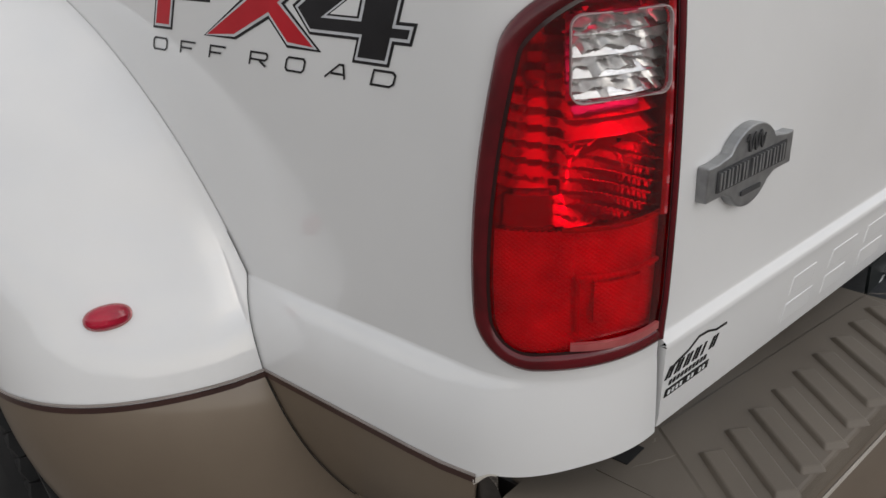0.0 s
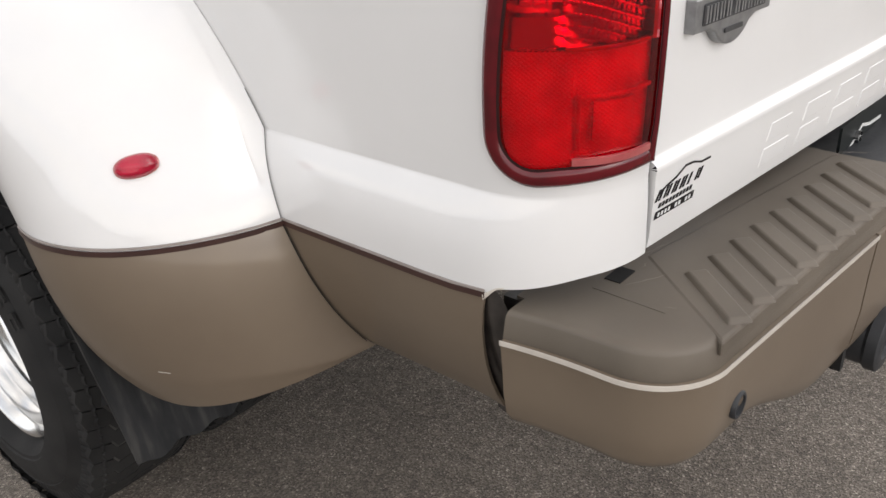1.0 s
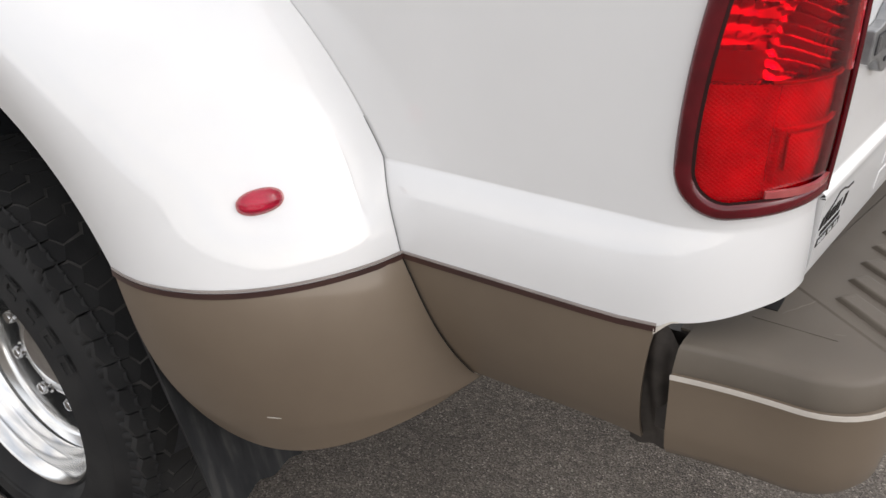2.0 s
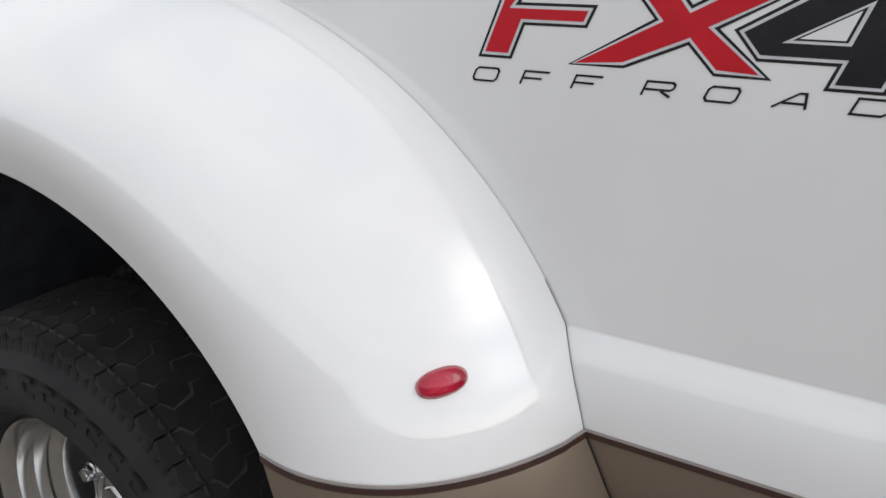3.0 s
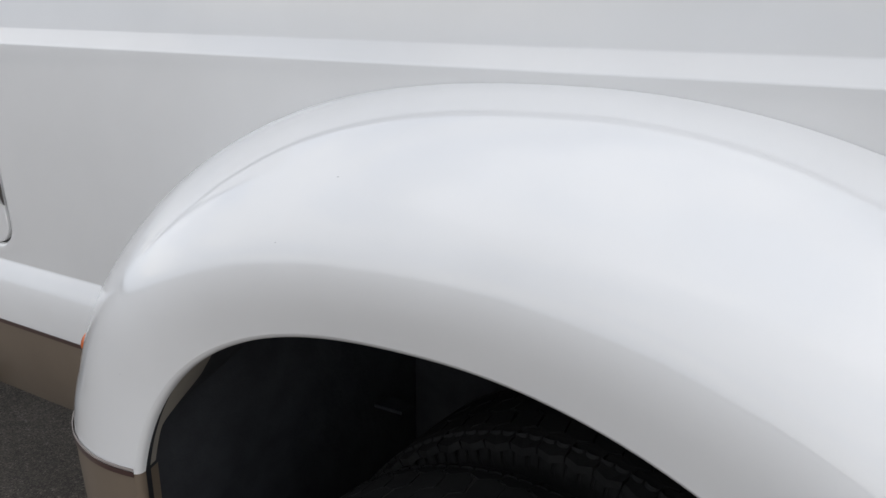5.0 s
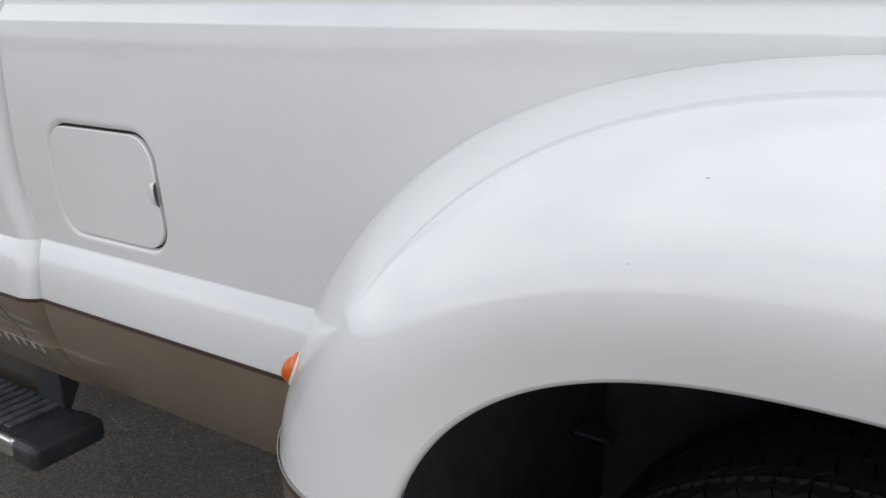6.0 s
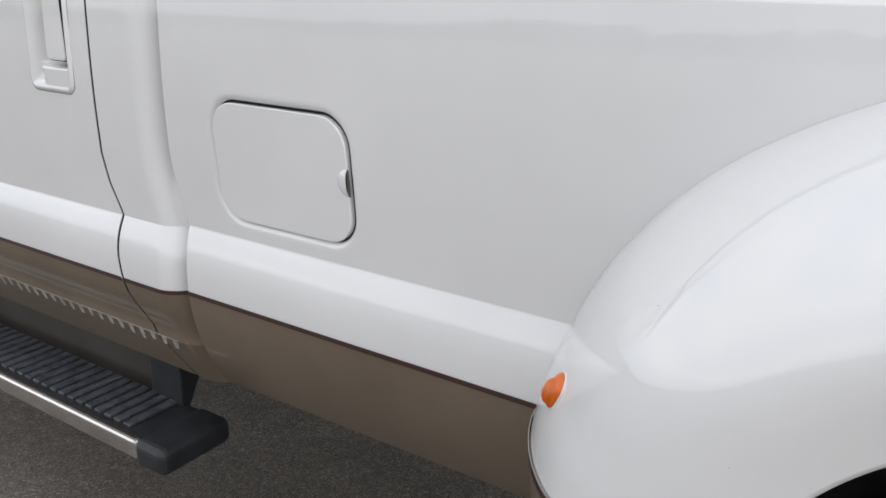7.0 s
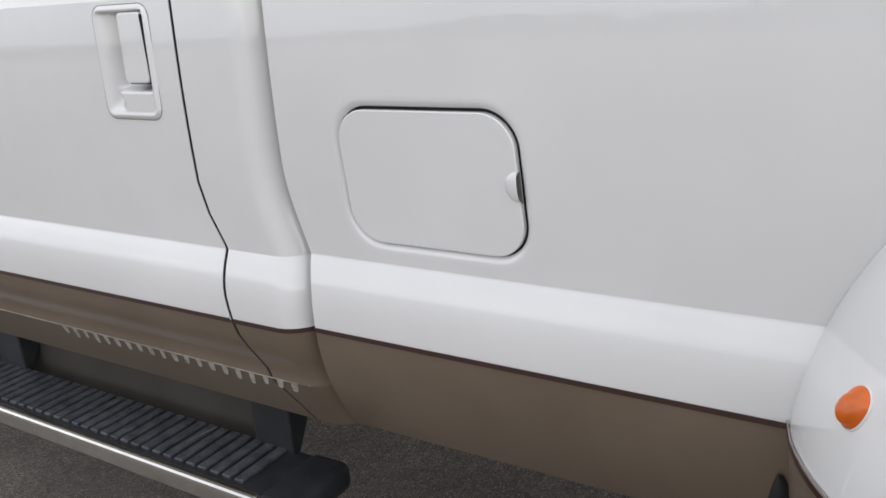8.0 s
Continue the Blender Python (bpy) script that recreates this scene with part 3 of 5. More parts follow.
# dark joint between fender and bed
bm = bmesh.new()
prev = None
for u in steps(0.0, 0.10, 16):
    p = fender_point(u, 1.0)
    a = (p - Vector((-0.07, p.y, 0.72))).normalized()
    q = [bm.verts.new(p + a * k + Vector((0, -0.0008, 0))) for k in (-0.0001, 0.0004)]
    if prev:
        bm.faces.new((prev[0], q[0], q[1], prev[1]))
    prev = q
solid(part("fender_joint", bm, JOINT, truck), 0.001, 0.0)

bm = bmesh.new()
prev = None
for v in steps(0.0, 0.93, 24):
    p = lower_rear(v, 1.0)
    q = [bm.verts.new(p + Vector((k, -0.0012, -0.3 * k))) for k in (-0.0006, 0.0016)]
    if prev:
        bm.faces.new((prev[0], q[0], q[1], prev[1]))
    prev = q
solid(part("fender_joint", bm, GAP, truck), 0.001, 0.0)

# painted inner panel behind the front of the wheel opening
def flange_width(z):
    if z > 0.865:
        return 0.085 * ease((0.955 - z) / 0.09)
    return 0.012 + 0.073 * ease((z - 0.80) / 0.05)


def flange(u, v):
    p = fender_point(u, 0.0)
    return p + Vector((0.004 - 0.030 * v * flange_width(p.z) / 0.085, 0.022 + flange_width(p.z) * v, 0.003))


part("inner_flange", sheet(flange, steps(0.74, 1.0, 60), steps(0, 1, 6)), FLANGE, truck, "pale tan inner flange of the wheel opening")
bm = sheet(lambda z, v: Vector((lower_front((0.75 - z) / 0.2, 0.0).x + 0.004 - 0.006 * v, lower_front((0.75 - z) / 0.2, 0.0).y + 0.022 + 0.016 * v, z)), steps(0.56, 0.748, 6), steps(0, 1, 4))
part("inner_flange", bm, TAN, truck, "tan painted inner flange of the wheel opening")

# wheel well
def well(u, v):
    k = 1.09 + 0.08 * min(v * 3, 1.0)
    a = radians(-25 + 230 * u)
    return Vector((-0.105 + 0.460 * k * math.cos(a), -0.19 + 0.64 * v, 0.60 + 0.397 * k * math.sin(a)))


bm = sheet(well, steps(0, 1, 50), [0, 0.06, 0.14, 0.24, 0.34, 0.6, 1.0])
part("wheel_well_liner", bm, LINER, truck, "black wheel well liner")
part("inner_well_wall", boxes((-0.590, -0.570, -0.205, 0.45, 0.40, 0.93)), LINER, truck)
part("inner_well_wall", boxes((-0.75, 0.60, 0.45, 0.47, 0.30, 1.085)), LINER, truck)
part("liner_bracket", boxes((-0.56, -0.50, 0.30, 0.34, 0.60, 0.606)), LINER, truck, "folded dark bracket inside the wheel well")


# marker lamps
def marker(name, centre, normal, w, h, lens, label, tilt=0.0, rise=0.0125):
    n = Vector(normal).normalized()
    side = Vector((0, 0, 1)).cross(n).normalized()
    side = Matrix.Rotation(radians(tilt), 3, n) @ side
    up = n.cross(side)
    c = Vector(centre)

    def disc(k, lift):
        return [c + side * (w * k * math.copysign(abs(math.cos(a)) ** 0.9, math.cos(a))) + up * (h * k * math.copysign(abs(math.sin(a)) ** 0.9, math.sin(a))) + n * lift
                for a in (2 * math.pi * i / 36 for i in range(36))]

    def dome(levels):
        bm = bmesh.new()
        prev = None
        for k, lift in levels:
            ring = [bm.verts.new(p) for p in disc(k, lift)]
            if prev:
                for i in range(36):
                    bm.faces.new((prev[i], prev[(i + 1) % 36], ring[(i + 1) % 36], ring[i]))
            prev = ring
        bm.faces.new(prev)
        return bm

    ob = part(name, dome([(1.0, -0.012), (1.0, 0.24 * rise), (0.96, 0.48 * rise), (0.85, 0.72 * rise), (0.6, 0.92 * rise), (0.3, rise)]), lens, truck, label)
    if rise < 0.014:
        part("gasket", dome([(1.07, -0.012), (1.07, 0.0012), (1.02, 0.002)]), PINK_EDGE if lens is RED_MARK else WHITE, ob)
    return ob


ru, rs = 0.0665, 0.765
marker("red_marker_lamp", fender_point(ru, rs), fender_normal(ru, rs), 0.0255, 0.0135, RED_MARK, "oval red side marker lamp", 8)
au, as_ = 0.9415, 0.818
amber = marker("amber_marker_lamp", fender_point(au, as_), fender_normal(au, as_), 0.0165, 0.0215, AMBER, "oval amber side marker lamp", -12, 0.009)
bulb = marker("lens_dome", fender_point(au, as_) + Vector((-0.001, 0.0, -0.003)), fender_normal(au, as_), 0.0140, 0.0160, AMBER, "raised amber lens dome", -8, 0.0155)
bulb.parent = amber

# black splash guard tongue on the panel ahead of the fender
bm = bmesh.new()
rows = [(0.585, -0.846, -0.803), (0.61, -0.8415, -0.8045), (0.635, -0.837, -0.807), (0.655, -0.833, -0.811), (0.670, -0.829, -0.8145), (0.679, -0.8265, -0.8175), (0.683, -0.8235, -0.8205)]
grid = [[bm.verts.new(side_point(a + (b - a) * k / 4, z, 0.001 + 0.007 * math.sin(math.pi * k / 4) ** 0.6)) for k in range(5)] for z, a, b in rows]
for lo, hi in zip(grid, grid[1:]):
    for k in range(4):
        bm.faces.new((lo[k], lo[k + 1], hi[k + 1], hi[k]))
part("splash_guard", bm, FLAP, truck, "black rubber splash guard tongue")

# ---- wheel ----
AX, AZ = -0.114, 0.366


def tyre_profile(y0, y1, r=0.380, rim=0.217):
    w = y1 - y0
    half = [(rim - 0.006, 0.05), (rim + 0.008, 0.03), (rim + 0.018, 0.006), (rim + 0.030, -0.006), (rim + 0.032, -0.010), (rim + 0.039, -0.011), (rim + 0.041, -0.014), (rim + 0.058, -0.015), (rim + 0.085, -0.010), (rim + 0.098, -0.004), (rim + 0.100, -0.006), (rim + 0.111, 0.003), (r - 0.030, 0.011), (r - 0.014, 0.022), (r - 0.003, 0.034), (r, 0.05)]
    left = [(q, y0 + d) for q, d in half]
    right = [(q, y1 - d) for q, d in reversed(half)]
    return left + [(r + 0.001, y0 + w * 0.35), (r + 0.001, y1 - w * 0.35)] + right


def on_tyre(a, r, y):
    return Vector((AX + r * math.cos(a), y, AZ + r * math.sin(a)))


def tread(y0, y1, pitches=58):
    bm = bmesh.new()
    w = y1 - y0
    rows = [(0.2 * k + 0.024, 0.2 * k + 0.176) for k in range(5)]
    da = 2 * math.pi / pitches
    for i in range(pitches):
        for k, (a0, a1) in enumerate(rows):
            base = da * (i + 0.5 * (k % 2))
            sl = (-0.12, 0.14, -0.10, 0.14, -0.12)[k] * da + 0.05 * da * math.sin(i * 2.4 + k)
            gap = 0.026 * da
            low, top = [], []
            corners = ((a0, gap), (a1, gap + sl), (a1 + 0.05, da / 2 + sl), (a1, da - gap + sl), (a0, da - gap), (a0 - 0.05, da / 2))
            for f, ang in corners:
                y = y0 + w * min(max(f, 0.0), 1.0)
                edge = 0.010 * (abs(f - 0.5) * 2) ** 4
                low.append(bm.verts.new(on_tyre(base + ang, 0.378 - edge, y)))
                cy, ca = y0 + w * (a0 + a1) / 2, base + da / 2
                top.append(bm.verts.new(on_tyre(base + ang + (ca - base - ang) * 0.03, 0.389 - edge, y + (cy - y) * 0.03)))
            bm.faces.new(top)
            for j in range(6):
                m = (j + 1) % 6
                bm.faces.new((low[j], low[m], top[m], top[j]))
        for sgn, ys in ((1, y0), (-1, y1)):
            for h in range(2):
                a = da * (i + 0.5 * h)
                hump = [(0.0, 0.0), (0.03, 0.55), (0.12, 0.9), (0.22, 1.0), (0.32, 0.9), (0.40, 0.55), (0.43, 0.0)]      # a rounded lug
                lug = []
                for k, up in hump:
                    o = Vector((0, -sgn * 0.0055 * up, 0))
                    lug.append([bm.verts.new(on_tyre(a + da * (k + lean), r, ys + sgn * back) + o * full) for r, back, lean, full in ((0.338, 0.0075, -0.06, 0.1), (0.350, 0.0115, 0.0, 0.8), (0.372, 0.0195, 0.05, 1.0), (0.387, 0.0270, 0.06, 0.7))])
                for p, q in zip(lug, lug[1:]):
                    for j in range(3):
                        bm.faces.new((p[j], q[j], q[j + 1], p[j + 1]))
    return bm


def wheel(y0, outer=True):
    y1 = y0 + 0.225
    tyre = part("tyre", lathe(tyre_profile(y0, y1), 96, (AX, AZ), closed=True), RUBBER, truck, "black all terrain tyre")
    part("tread", tread(y0, y1), RUBBER, tyre, angle=35)
    part("groove_floor", lathe([(0.376, y0 + 0.024), (0.3868, y0 + 0.045), (0.3878, (y0 + y1) / 2), (0.3868, y1 - 0.045), (0.376, y1 - 0.024)], 96, (AX, AZ)), TREAD_DUST, tyre, "dusty groove floor")
    for k in range(15):
        bm = bmesh.new()
        a = radians(28 + k * 9 + (5 if k > 7 else 0))
        m = Matrix.Translation(on_tyre(a, 0.301, y0 - 0.0135)) @ Matrix.Rotation(-a + math.pi / 2, 4, "Y")
        box(bm, -0.015, 0.015, -0.0005, 0.003, -0.016, -0.008, m)
        box(bm, -0.015, 0.015, -0.0005, 0.003, 0.008, 0.016, m)
        box(bm, -0.015, -0.006, -0.0005, 0.003, -0.008, 0.008, m)
        part("raised_sidewall_bar", bm, RUBBER, tyre)
    return tyre


tyre = wheel(-0.195)
rim = part("rim", lathe([(0.1906, 0.03), (0.2154, 0.02), (0.2173, -0.160), (0.2259, -0.170), (0.2278, -0.176), (0.2230, -0.180), (0.2154, -0.176), (0.2116, -0.168), (0.2063, -0.163), (0.2049, -0.157),
                         (0.2020, -0.140), (0.1987, -0.137), (0.1968, -0.131), (0.1935, -0.118), (0.1906, -0.1145), (0.1960, -0.1125), (0.1800, -0.1005), (0.1755, -0.0985), (0.1725, -0.0945), (0.1715, -0.080), (0.1710, 0.002)], 96, (AX, AZ)),
           ALLOY, truck, "polished deep dish alloy rim")
part("rim_recess", lathe([(0.173, -0.030), (0.13, -0.034), (0.0005, -0.034)], 64, (AX, AZ)), LINER, rim)
bm = lathe([(0.119, -0.030), (0.119, -0.076), (0.115, -0.083), (0.090, -0.087), (0.083, -0.089), (0.080, -0.098), (0.074, -0.102), (0.060, -0.103), (0.056, -0.100), (0.0005, -0.098)], 96, (AX, AZ))
for v in bm.verts:  # the flange is scalloped between the nuts
    dx, dz = v.co.x - AX, v.co.z - AZ
    r = math.hypot(dx, dz)
    if r > 0.1:
        k = 1 - 0.07 * (0.5 - 0.5 * math.cos(8 * (math.atan2(dz, dx) - radians(18))))
        v.co.x, v.co.z = AX + dx * k, AZ + dz * k
part("hub", bm, CHROME, rim, "bright scalloped hub cap")
for k in range(8):
    a = radians(18 + 45 * k)
    c = (AX + 0.106 * math.cos(a), AZ + 0.106 * math.sin(a))
    part("lug_nut", lathe([(0.0175, -0.078), (0.0175, -0.089), (0.0135, -0.091), (0.0135, -0.099), (0.0105, -0.106), (0.0005, -0.108)], 18, c), CHROME, rim, "chrome lug nut")
inner_tyre = part("inner_tyre", lathe(tyre_profile(0.09, 0.315), 72, (AX, AZ), closed=True), RUBBER, truck, "inner twin tyre")
part("tread", tread(0.09, 0.315), RUBBER, inner_tyre, smooth=False)
part("axle", lathe([(0.20, 0.02), (0.20, 0.30), (0.06, 0.31), (0.05, 1.0)], 24, (AX, AZ)), LINER, truck)

# mudflap
def flap(u, v):
    """A limp flap: bowed, creased towards the free lower edge, which is worn uneven."""
    slack = 1 - v
    x = 0.385 + 0.05 * slack + (0.008 * math.sin(7 * u + 2 * v) + 0.003 * math.sin(19 * u + 5 * v)) * slack
    hem = 0.005 * math.sin(11 * u) * slack ** 3 + 0.006 * math.sin(37 * u + 1) * slack ** 6
    return Vector((x, -0.225 + 0.42 * u + 0.03 * slack * (1 - u), 0.345 + 0.33 * v + 0.012 * u * slack + hem))


solid(part("mudflap", sheet(flap, steps(0, 1, 40), steps(0, 1, 24)), FLAP_DUSTY, truck, "worn dusty black rubber mudflap"), 0.006)

# bent lower tip of the bed corner over the bumper end
bm = sheet(lambda t, v: side_point(0.9715 + 0.022 * t, 0.7505 - 0.0065 * (1 - t) ** 2 * (1 - v) + 0.0025 * v, 0.0015 + 0.002 * v * (1 - v)), steps(0, 1, 10), steps(0, 1, 4))
solid(part("bent_corner_tip", bm, PALE_EDGE, truck, "bent pale tip of the bed corner"), 0.0015)

# ---- tailgate and rear corner ----
SLOPE = 0.09


def gate_x(y):
    return 1.081 + SLOPE * (min(y, 2 * MID - y) - 0.1) - 0.10 * max(0.0, min(y, 2 * MID - y) - 0.6) ** 2


GATE = [(0.772, -0.012), (0.776, 0.0), (0.80, 0.003), (0.858, 0.005), (0.866, 0.006), (0.869, 0.0055), (0.879, -0.003), (0.91, -0.004), (1.05, -0.001), (1.22, -0.004), (1.30, -0.012), (1.335, -0.03)]


def gate_point(y, z, out=0.0):
    return Vector((gate_x(y) + curve_y(GATE, z) + out, y, z))


ZG = [0.772, 0.776, 0.79, 0.82, 0.85, 0.858, 0.863, 0.866, 0.8675, 0.869, 0.8705, 0.872, 0.874, 0.876, 0.8775, 0.879, 0.883, 0.89, 0.90, 0.92, 1.0, 1.1, 1.2, 1.25, 1.30, 1.32, 1.335]
tailgate = part("tailgate", sheet(gate_point, [0.130, 0.132] + steps(0.14, 2 * MID - 0.14, 60) + [2 * MID - 0.132, 2 * MID - 0.130], ZG), WHITE, truck, "white painted tailgate")
solid(tailgate, 0.03)
part("tailgate_gap", boxes((1.05, 1.0806, 0.1264, 0.1302, 0.772, 1.33)), GAP, truck)
part("tailgate_cap", boxes((1.02, 1.10, 0.13, 2 * MID - 0.13, 1.335, 1.355)), BLACK, truck)


def on_gate(a, b, d):
    return gate_point(a, b, d)


def slanted(a, b, w, h, lean=0.35, r=0.25):
    return [(a, b), (a + w, b), (a + w + lean * h, b + h), (a + lean * h, b + h)]


# embossed writing as plain raised bars
for i in range(9):
    a = 0.366 + 0.098 * i + (0.045 if i >= 5 else 0.0)
    for k in range(2):
        w = 0.066 - 0.012 * ((i + k) % 3 == 1)
        bar = part("embossed_bar", prism(slanted(a + 0.011 * k, 0.793 + 0.031 * k, w, 0.0220), on_gate, 0.0009), WHITE, tailgate, smooth=False)
        soften(bar, 0.0035, 3)

# dealer sticker: ridge line and bars
sticker = part("dealer_sticker", prism(slanted(0.134, 0.8085, 0.076, 0.0085, 0.3), on_gate, 0.0008), DECAL_BLACK, tailgate, "black vinyl dealer sticker with ridge line", smooth=False)
for i in range(10):
    if i not in (4, 7):
        part("sticker_bar", prism(slanted(0.139 + 0.0068 * i, 0.8105, 0.0036, 0.0042, 0.3), on_gate, 0.0012), PLATE_PRINT, sticker, smooth=False)
    part("sticker_bar", prism(slanted(0.140 + 0.0068 * i, 0.8205, 0.0040, 0.0050, 0.4), on_gate, 0.0008), DECAL_BLACK, sticker, smooth=False)
for i in range(6):
    for da in ((0.0, 0.0062) if i != 4 else (0.0,)):
        part("sticker_bar", prism(slanted(0.132 + 0.0155 * i + da, 0.8295, 0.0036, 0.0125, 0.6), on_gate, 0.0008), DECAL_BLACK, sticker, smooth=False)
ridge = [(0.137, 0.838), (0.152, 0.844), (0.170, 0.848), (0.188, 0.856), (0.204, 0.855), (0.220, 0.850), (0.240, 0.8495)]
part("sticker_ridge", prism(ridge + [(a, b - 0.0025) for a, b in reversed(ridge)], on_gate, 0.0008), DECAL_BLACK, sticker, smooth=False)

# badge
BY, BZ = 0.252, 1.0145


def badge_outline(k):
    w, h, r = 0.078 * k, 0.017 * k, 0.041 * k
    out = [(-w, -h), (-w, h), (-w * 0.80, h)]
    out += [(r * math.cos(a) * 1.15, r * math.sin(a)) for a in (radians(150 - 120 * i / 14) for i in range(15))]
    out += [(w * 0.80, h), (w, h), (w, -h), (w * 0.6, -h)]
    out += [(r * math.cos(a), r * math.sin(a)) for a in (radians(-35 - 110 * i / 14) for i in range(15))]
    out += [(-w * 0.6, -h)]
    return out


def on_badge(lift):
    return lambda a, b, d: gate_point(BY + a, BZ + b, lift + d)


badge = part("badge", prism(badge_outline(1.0), on_badge(0.0), 0.011), PEWTER, tailgate, "pewter metal emblem with centre band", smooth=False)
soften(badge, 0.0015)
part("inlay", prism(rounded(0.128, 0.022, 0.002, 2), on_badge(0.0112), 0.0006), PEWTER_DARK, badge, smooth=False)
for i in range(9):
    a = -0.0615 + 0.0132 * i + (0.004 if i > 3 else 0.0)
    for da, w in ((0.0, 0.0030), (0.0058, 0.0030)):
        part("raised_bar", prism(slanted(a + da, -0.0088, w, 0.0176, 0.0), on_badge(0.0118), 0.002), PEWTER, badge, smooth=False)
wave = [(0.0026 * (k - 10) * 0.62, 0.0245 + 0.0085 * math.sin(k * math.pi / 3.34 + 0.4)) for k in range(21)]
bm = bmesh.new()
rows = [[bm.verts.new(on_badge(0.0112)(a + da, b + db, d)) for da, db, d in ((-0.0011, -0.0011, 0.0), (-0.0011, -0.0011, 0.0016), (0.0011, 0.0011, 0.0016), (0.0011, 0.0011, 0.0))] for a, b in wave]
for p, q in zip(rows, rows[1:]):
    for k in range(3):
        bm.faces.new((p[k], q[k], q[k + 1], p[k + 1]))
part("crest_wave", bm, PEWTER_DARK, badge, smooth=False)
part("date_bar", prism(rounded(0.036, 0.005, 0.001, 2, 0, -0.024), on_badge(0.0112), 0.0015), PEWTER_DARK, badge, smooth=False)


# ---- tail lamp, wrapped round the corner ----
def lamp_point(a, b, d):
    return side_point(a, b, d)


def lamp_patch(name, a0, a1, z0, z1, lift, mat, parent, label="", n=16, m=22, thick=0.004, inset=0.0):
    def f(t, z):
        lo = max(a0 if a0 is not None else -9, lamp_left(z) + inset)
        return lamp_point(lo + (a1 - lo) * t, z, lift + 0.004 * math.sin(math.pi * t))
    return solid(part(name, sheet(f, steps(0, 1, n), steps(z0, z1, m)), mat, parent, label), thick)


LE = 1.158
LR = LE - 0.006
LZ0, LZ1 = 0.8745, 1.212


def lamp_sheet(name, f, mat, parent, label="", n=40, m=60, z0=LZ0, z1=LZ1, thick=0.003, keep=None):
    return solid(part(name, sheet(f, steps(0, 1, n), steps(z0, z1, m), keep), mat, parent, label), thick)


def lamp_full(lift, inset=0.0, right=LE):
    def f(t, z):
        lo = lamp_left(z) + inset
        return side_point(lo + (right - lo) * t, z, lift(lo + (right - lo) * t, z) if callable(lift) else lift)
    return f


def lamp_outline():
    """The lamp's outline, counted down its forward edge, along the foot, up the rear edge and back over the top, with the width of the bezel there."""
    pts = [(lamp_left(z), z, 0.017) for z in steps(LZ1 - 0.004, 0.930, 60)]
    pts += [(1.0255 - 0.055 * math.cos(a), 0.929 - 0.0545 * math.sin(a), 0.018) for a in steps(0.05, math.pi / 2, 22)]
    pts += [(1.0255 + (LE - 1.0255) * k, LZ0 + 0.006 * k, 0.019) for k in steps(0.02, 1.0, 40)]
    pts += [(LE, z, 0.008) for z in steps(LZ0 + 0.010, LZ1 - 0.004, 40)]
    top = lamp_left(LZ1)
    pts += [(LE + (top - LE) * k, LZ1, 0.012) for k in steps(0.0, 0.95, 16)]
    return pts


def lamp_ring(name, levels, mat, parent, label=""):
    """levels: (share of the bezel's width plus metres beyond it, lift)."""
    out = lamp_outline()
    n = len(out)
    mid = Vector((1.085, 1.045))
    wide = [sum(out[(i + j) % n][2] for j in range(-5, 6)) / 11 for i in range(n)]
    rings = []
    bm = bmesh.new()
    for share, beyond, lift in levels:
        ring = []
        for i in range(n):
            p = Vector(out[i][:2])
            t = Vector(out[(i + 4) % n][:2]) - Vector(out[i - 4][:2])
            side = Vector((-t.y, t.x)).normalized()
            if side.dot(mid - p) < 0:
                side = -side
            q = p + side * (share * wide[i] + beyond)
            ring.append(bm.verts.new(side_point(q.x, q.y, lift)))
        rings.append(ring)
    for a, b in zip(rings, rings[1:]):
        for i in range(n):
            k = (i + 1) % n
            bm.faces.new((a[i], b[i], b[k], a[k]))
    return part(name, bm, mat, parent, label, angle=60)


lamp = lamp_ring("tail_lamp", [(0.0, 0, -0.004), (0.0, 0, 0.003), (0.12, 0, 0.0062), (0.35, 0, 0.0084), (0.65, 0, 0.0090), (0.9, 0, 0.0078), (1.0, 0, 0.0052)], RED_DARK, truck, "tall red wrap-around tail lamp")
lamp_ring("lens_border", [(0.98, 0, 0.0062), (1.0, 0.0030, 0.0064)], RED_DEEP, lamp, "deep red inner border of the lens")
lamp_sheet("lamp_back", lamp_full(-0.05), BLACK, lamp, "dark lamp housing", n=20, m=20)


def inner_wall_f(t, z):
    u = lamp_left(z) + 0.018
    return side_point(u + 0.004 * t, z, 0.006 - 0.055 * t)


lamp_sheet("lamp_wall", inner_wall_f, RED_DARK, lamp, n=3, m=40, z0=LZ0 + 0.016, z1=LZ1 - 0.01)
lamp_sheet("lamp_wall", lambda t, z: side_point(LR + 0.001, z, 0.005 - 0.050 * t), RED_DARK, lamp, n=3, m=40, z0=LZ0 + 0.016, z1=LZ1 - 0.01)
solid(part("lamp_shelf", sheet(lambda t, d: side_point(0.992 + (LR - 0.992) * t, 1.0098, -0.004 - 0.040 * d), steps(0, 1, 30), steps(0, 1, 3)), RED_DARK, lamp), 0.0012)


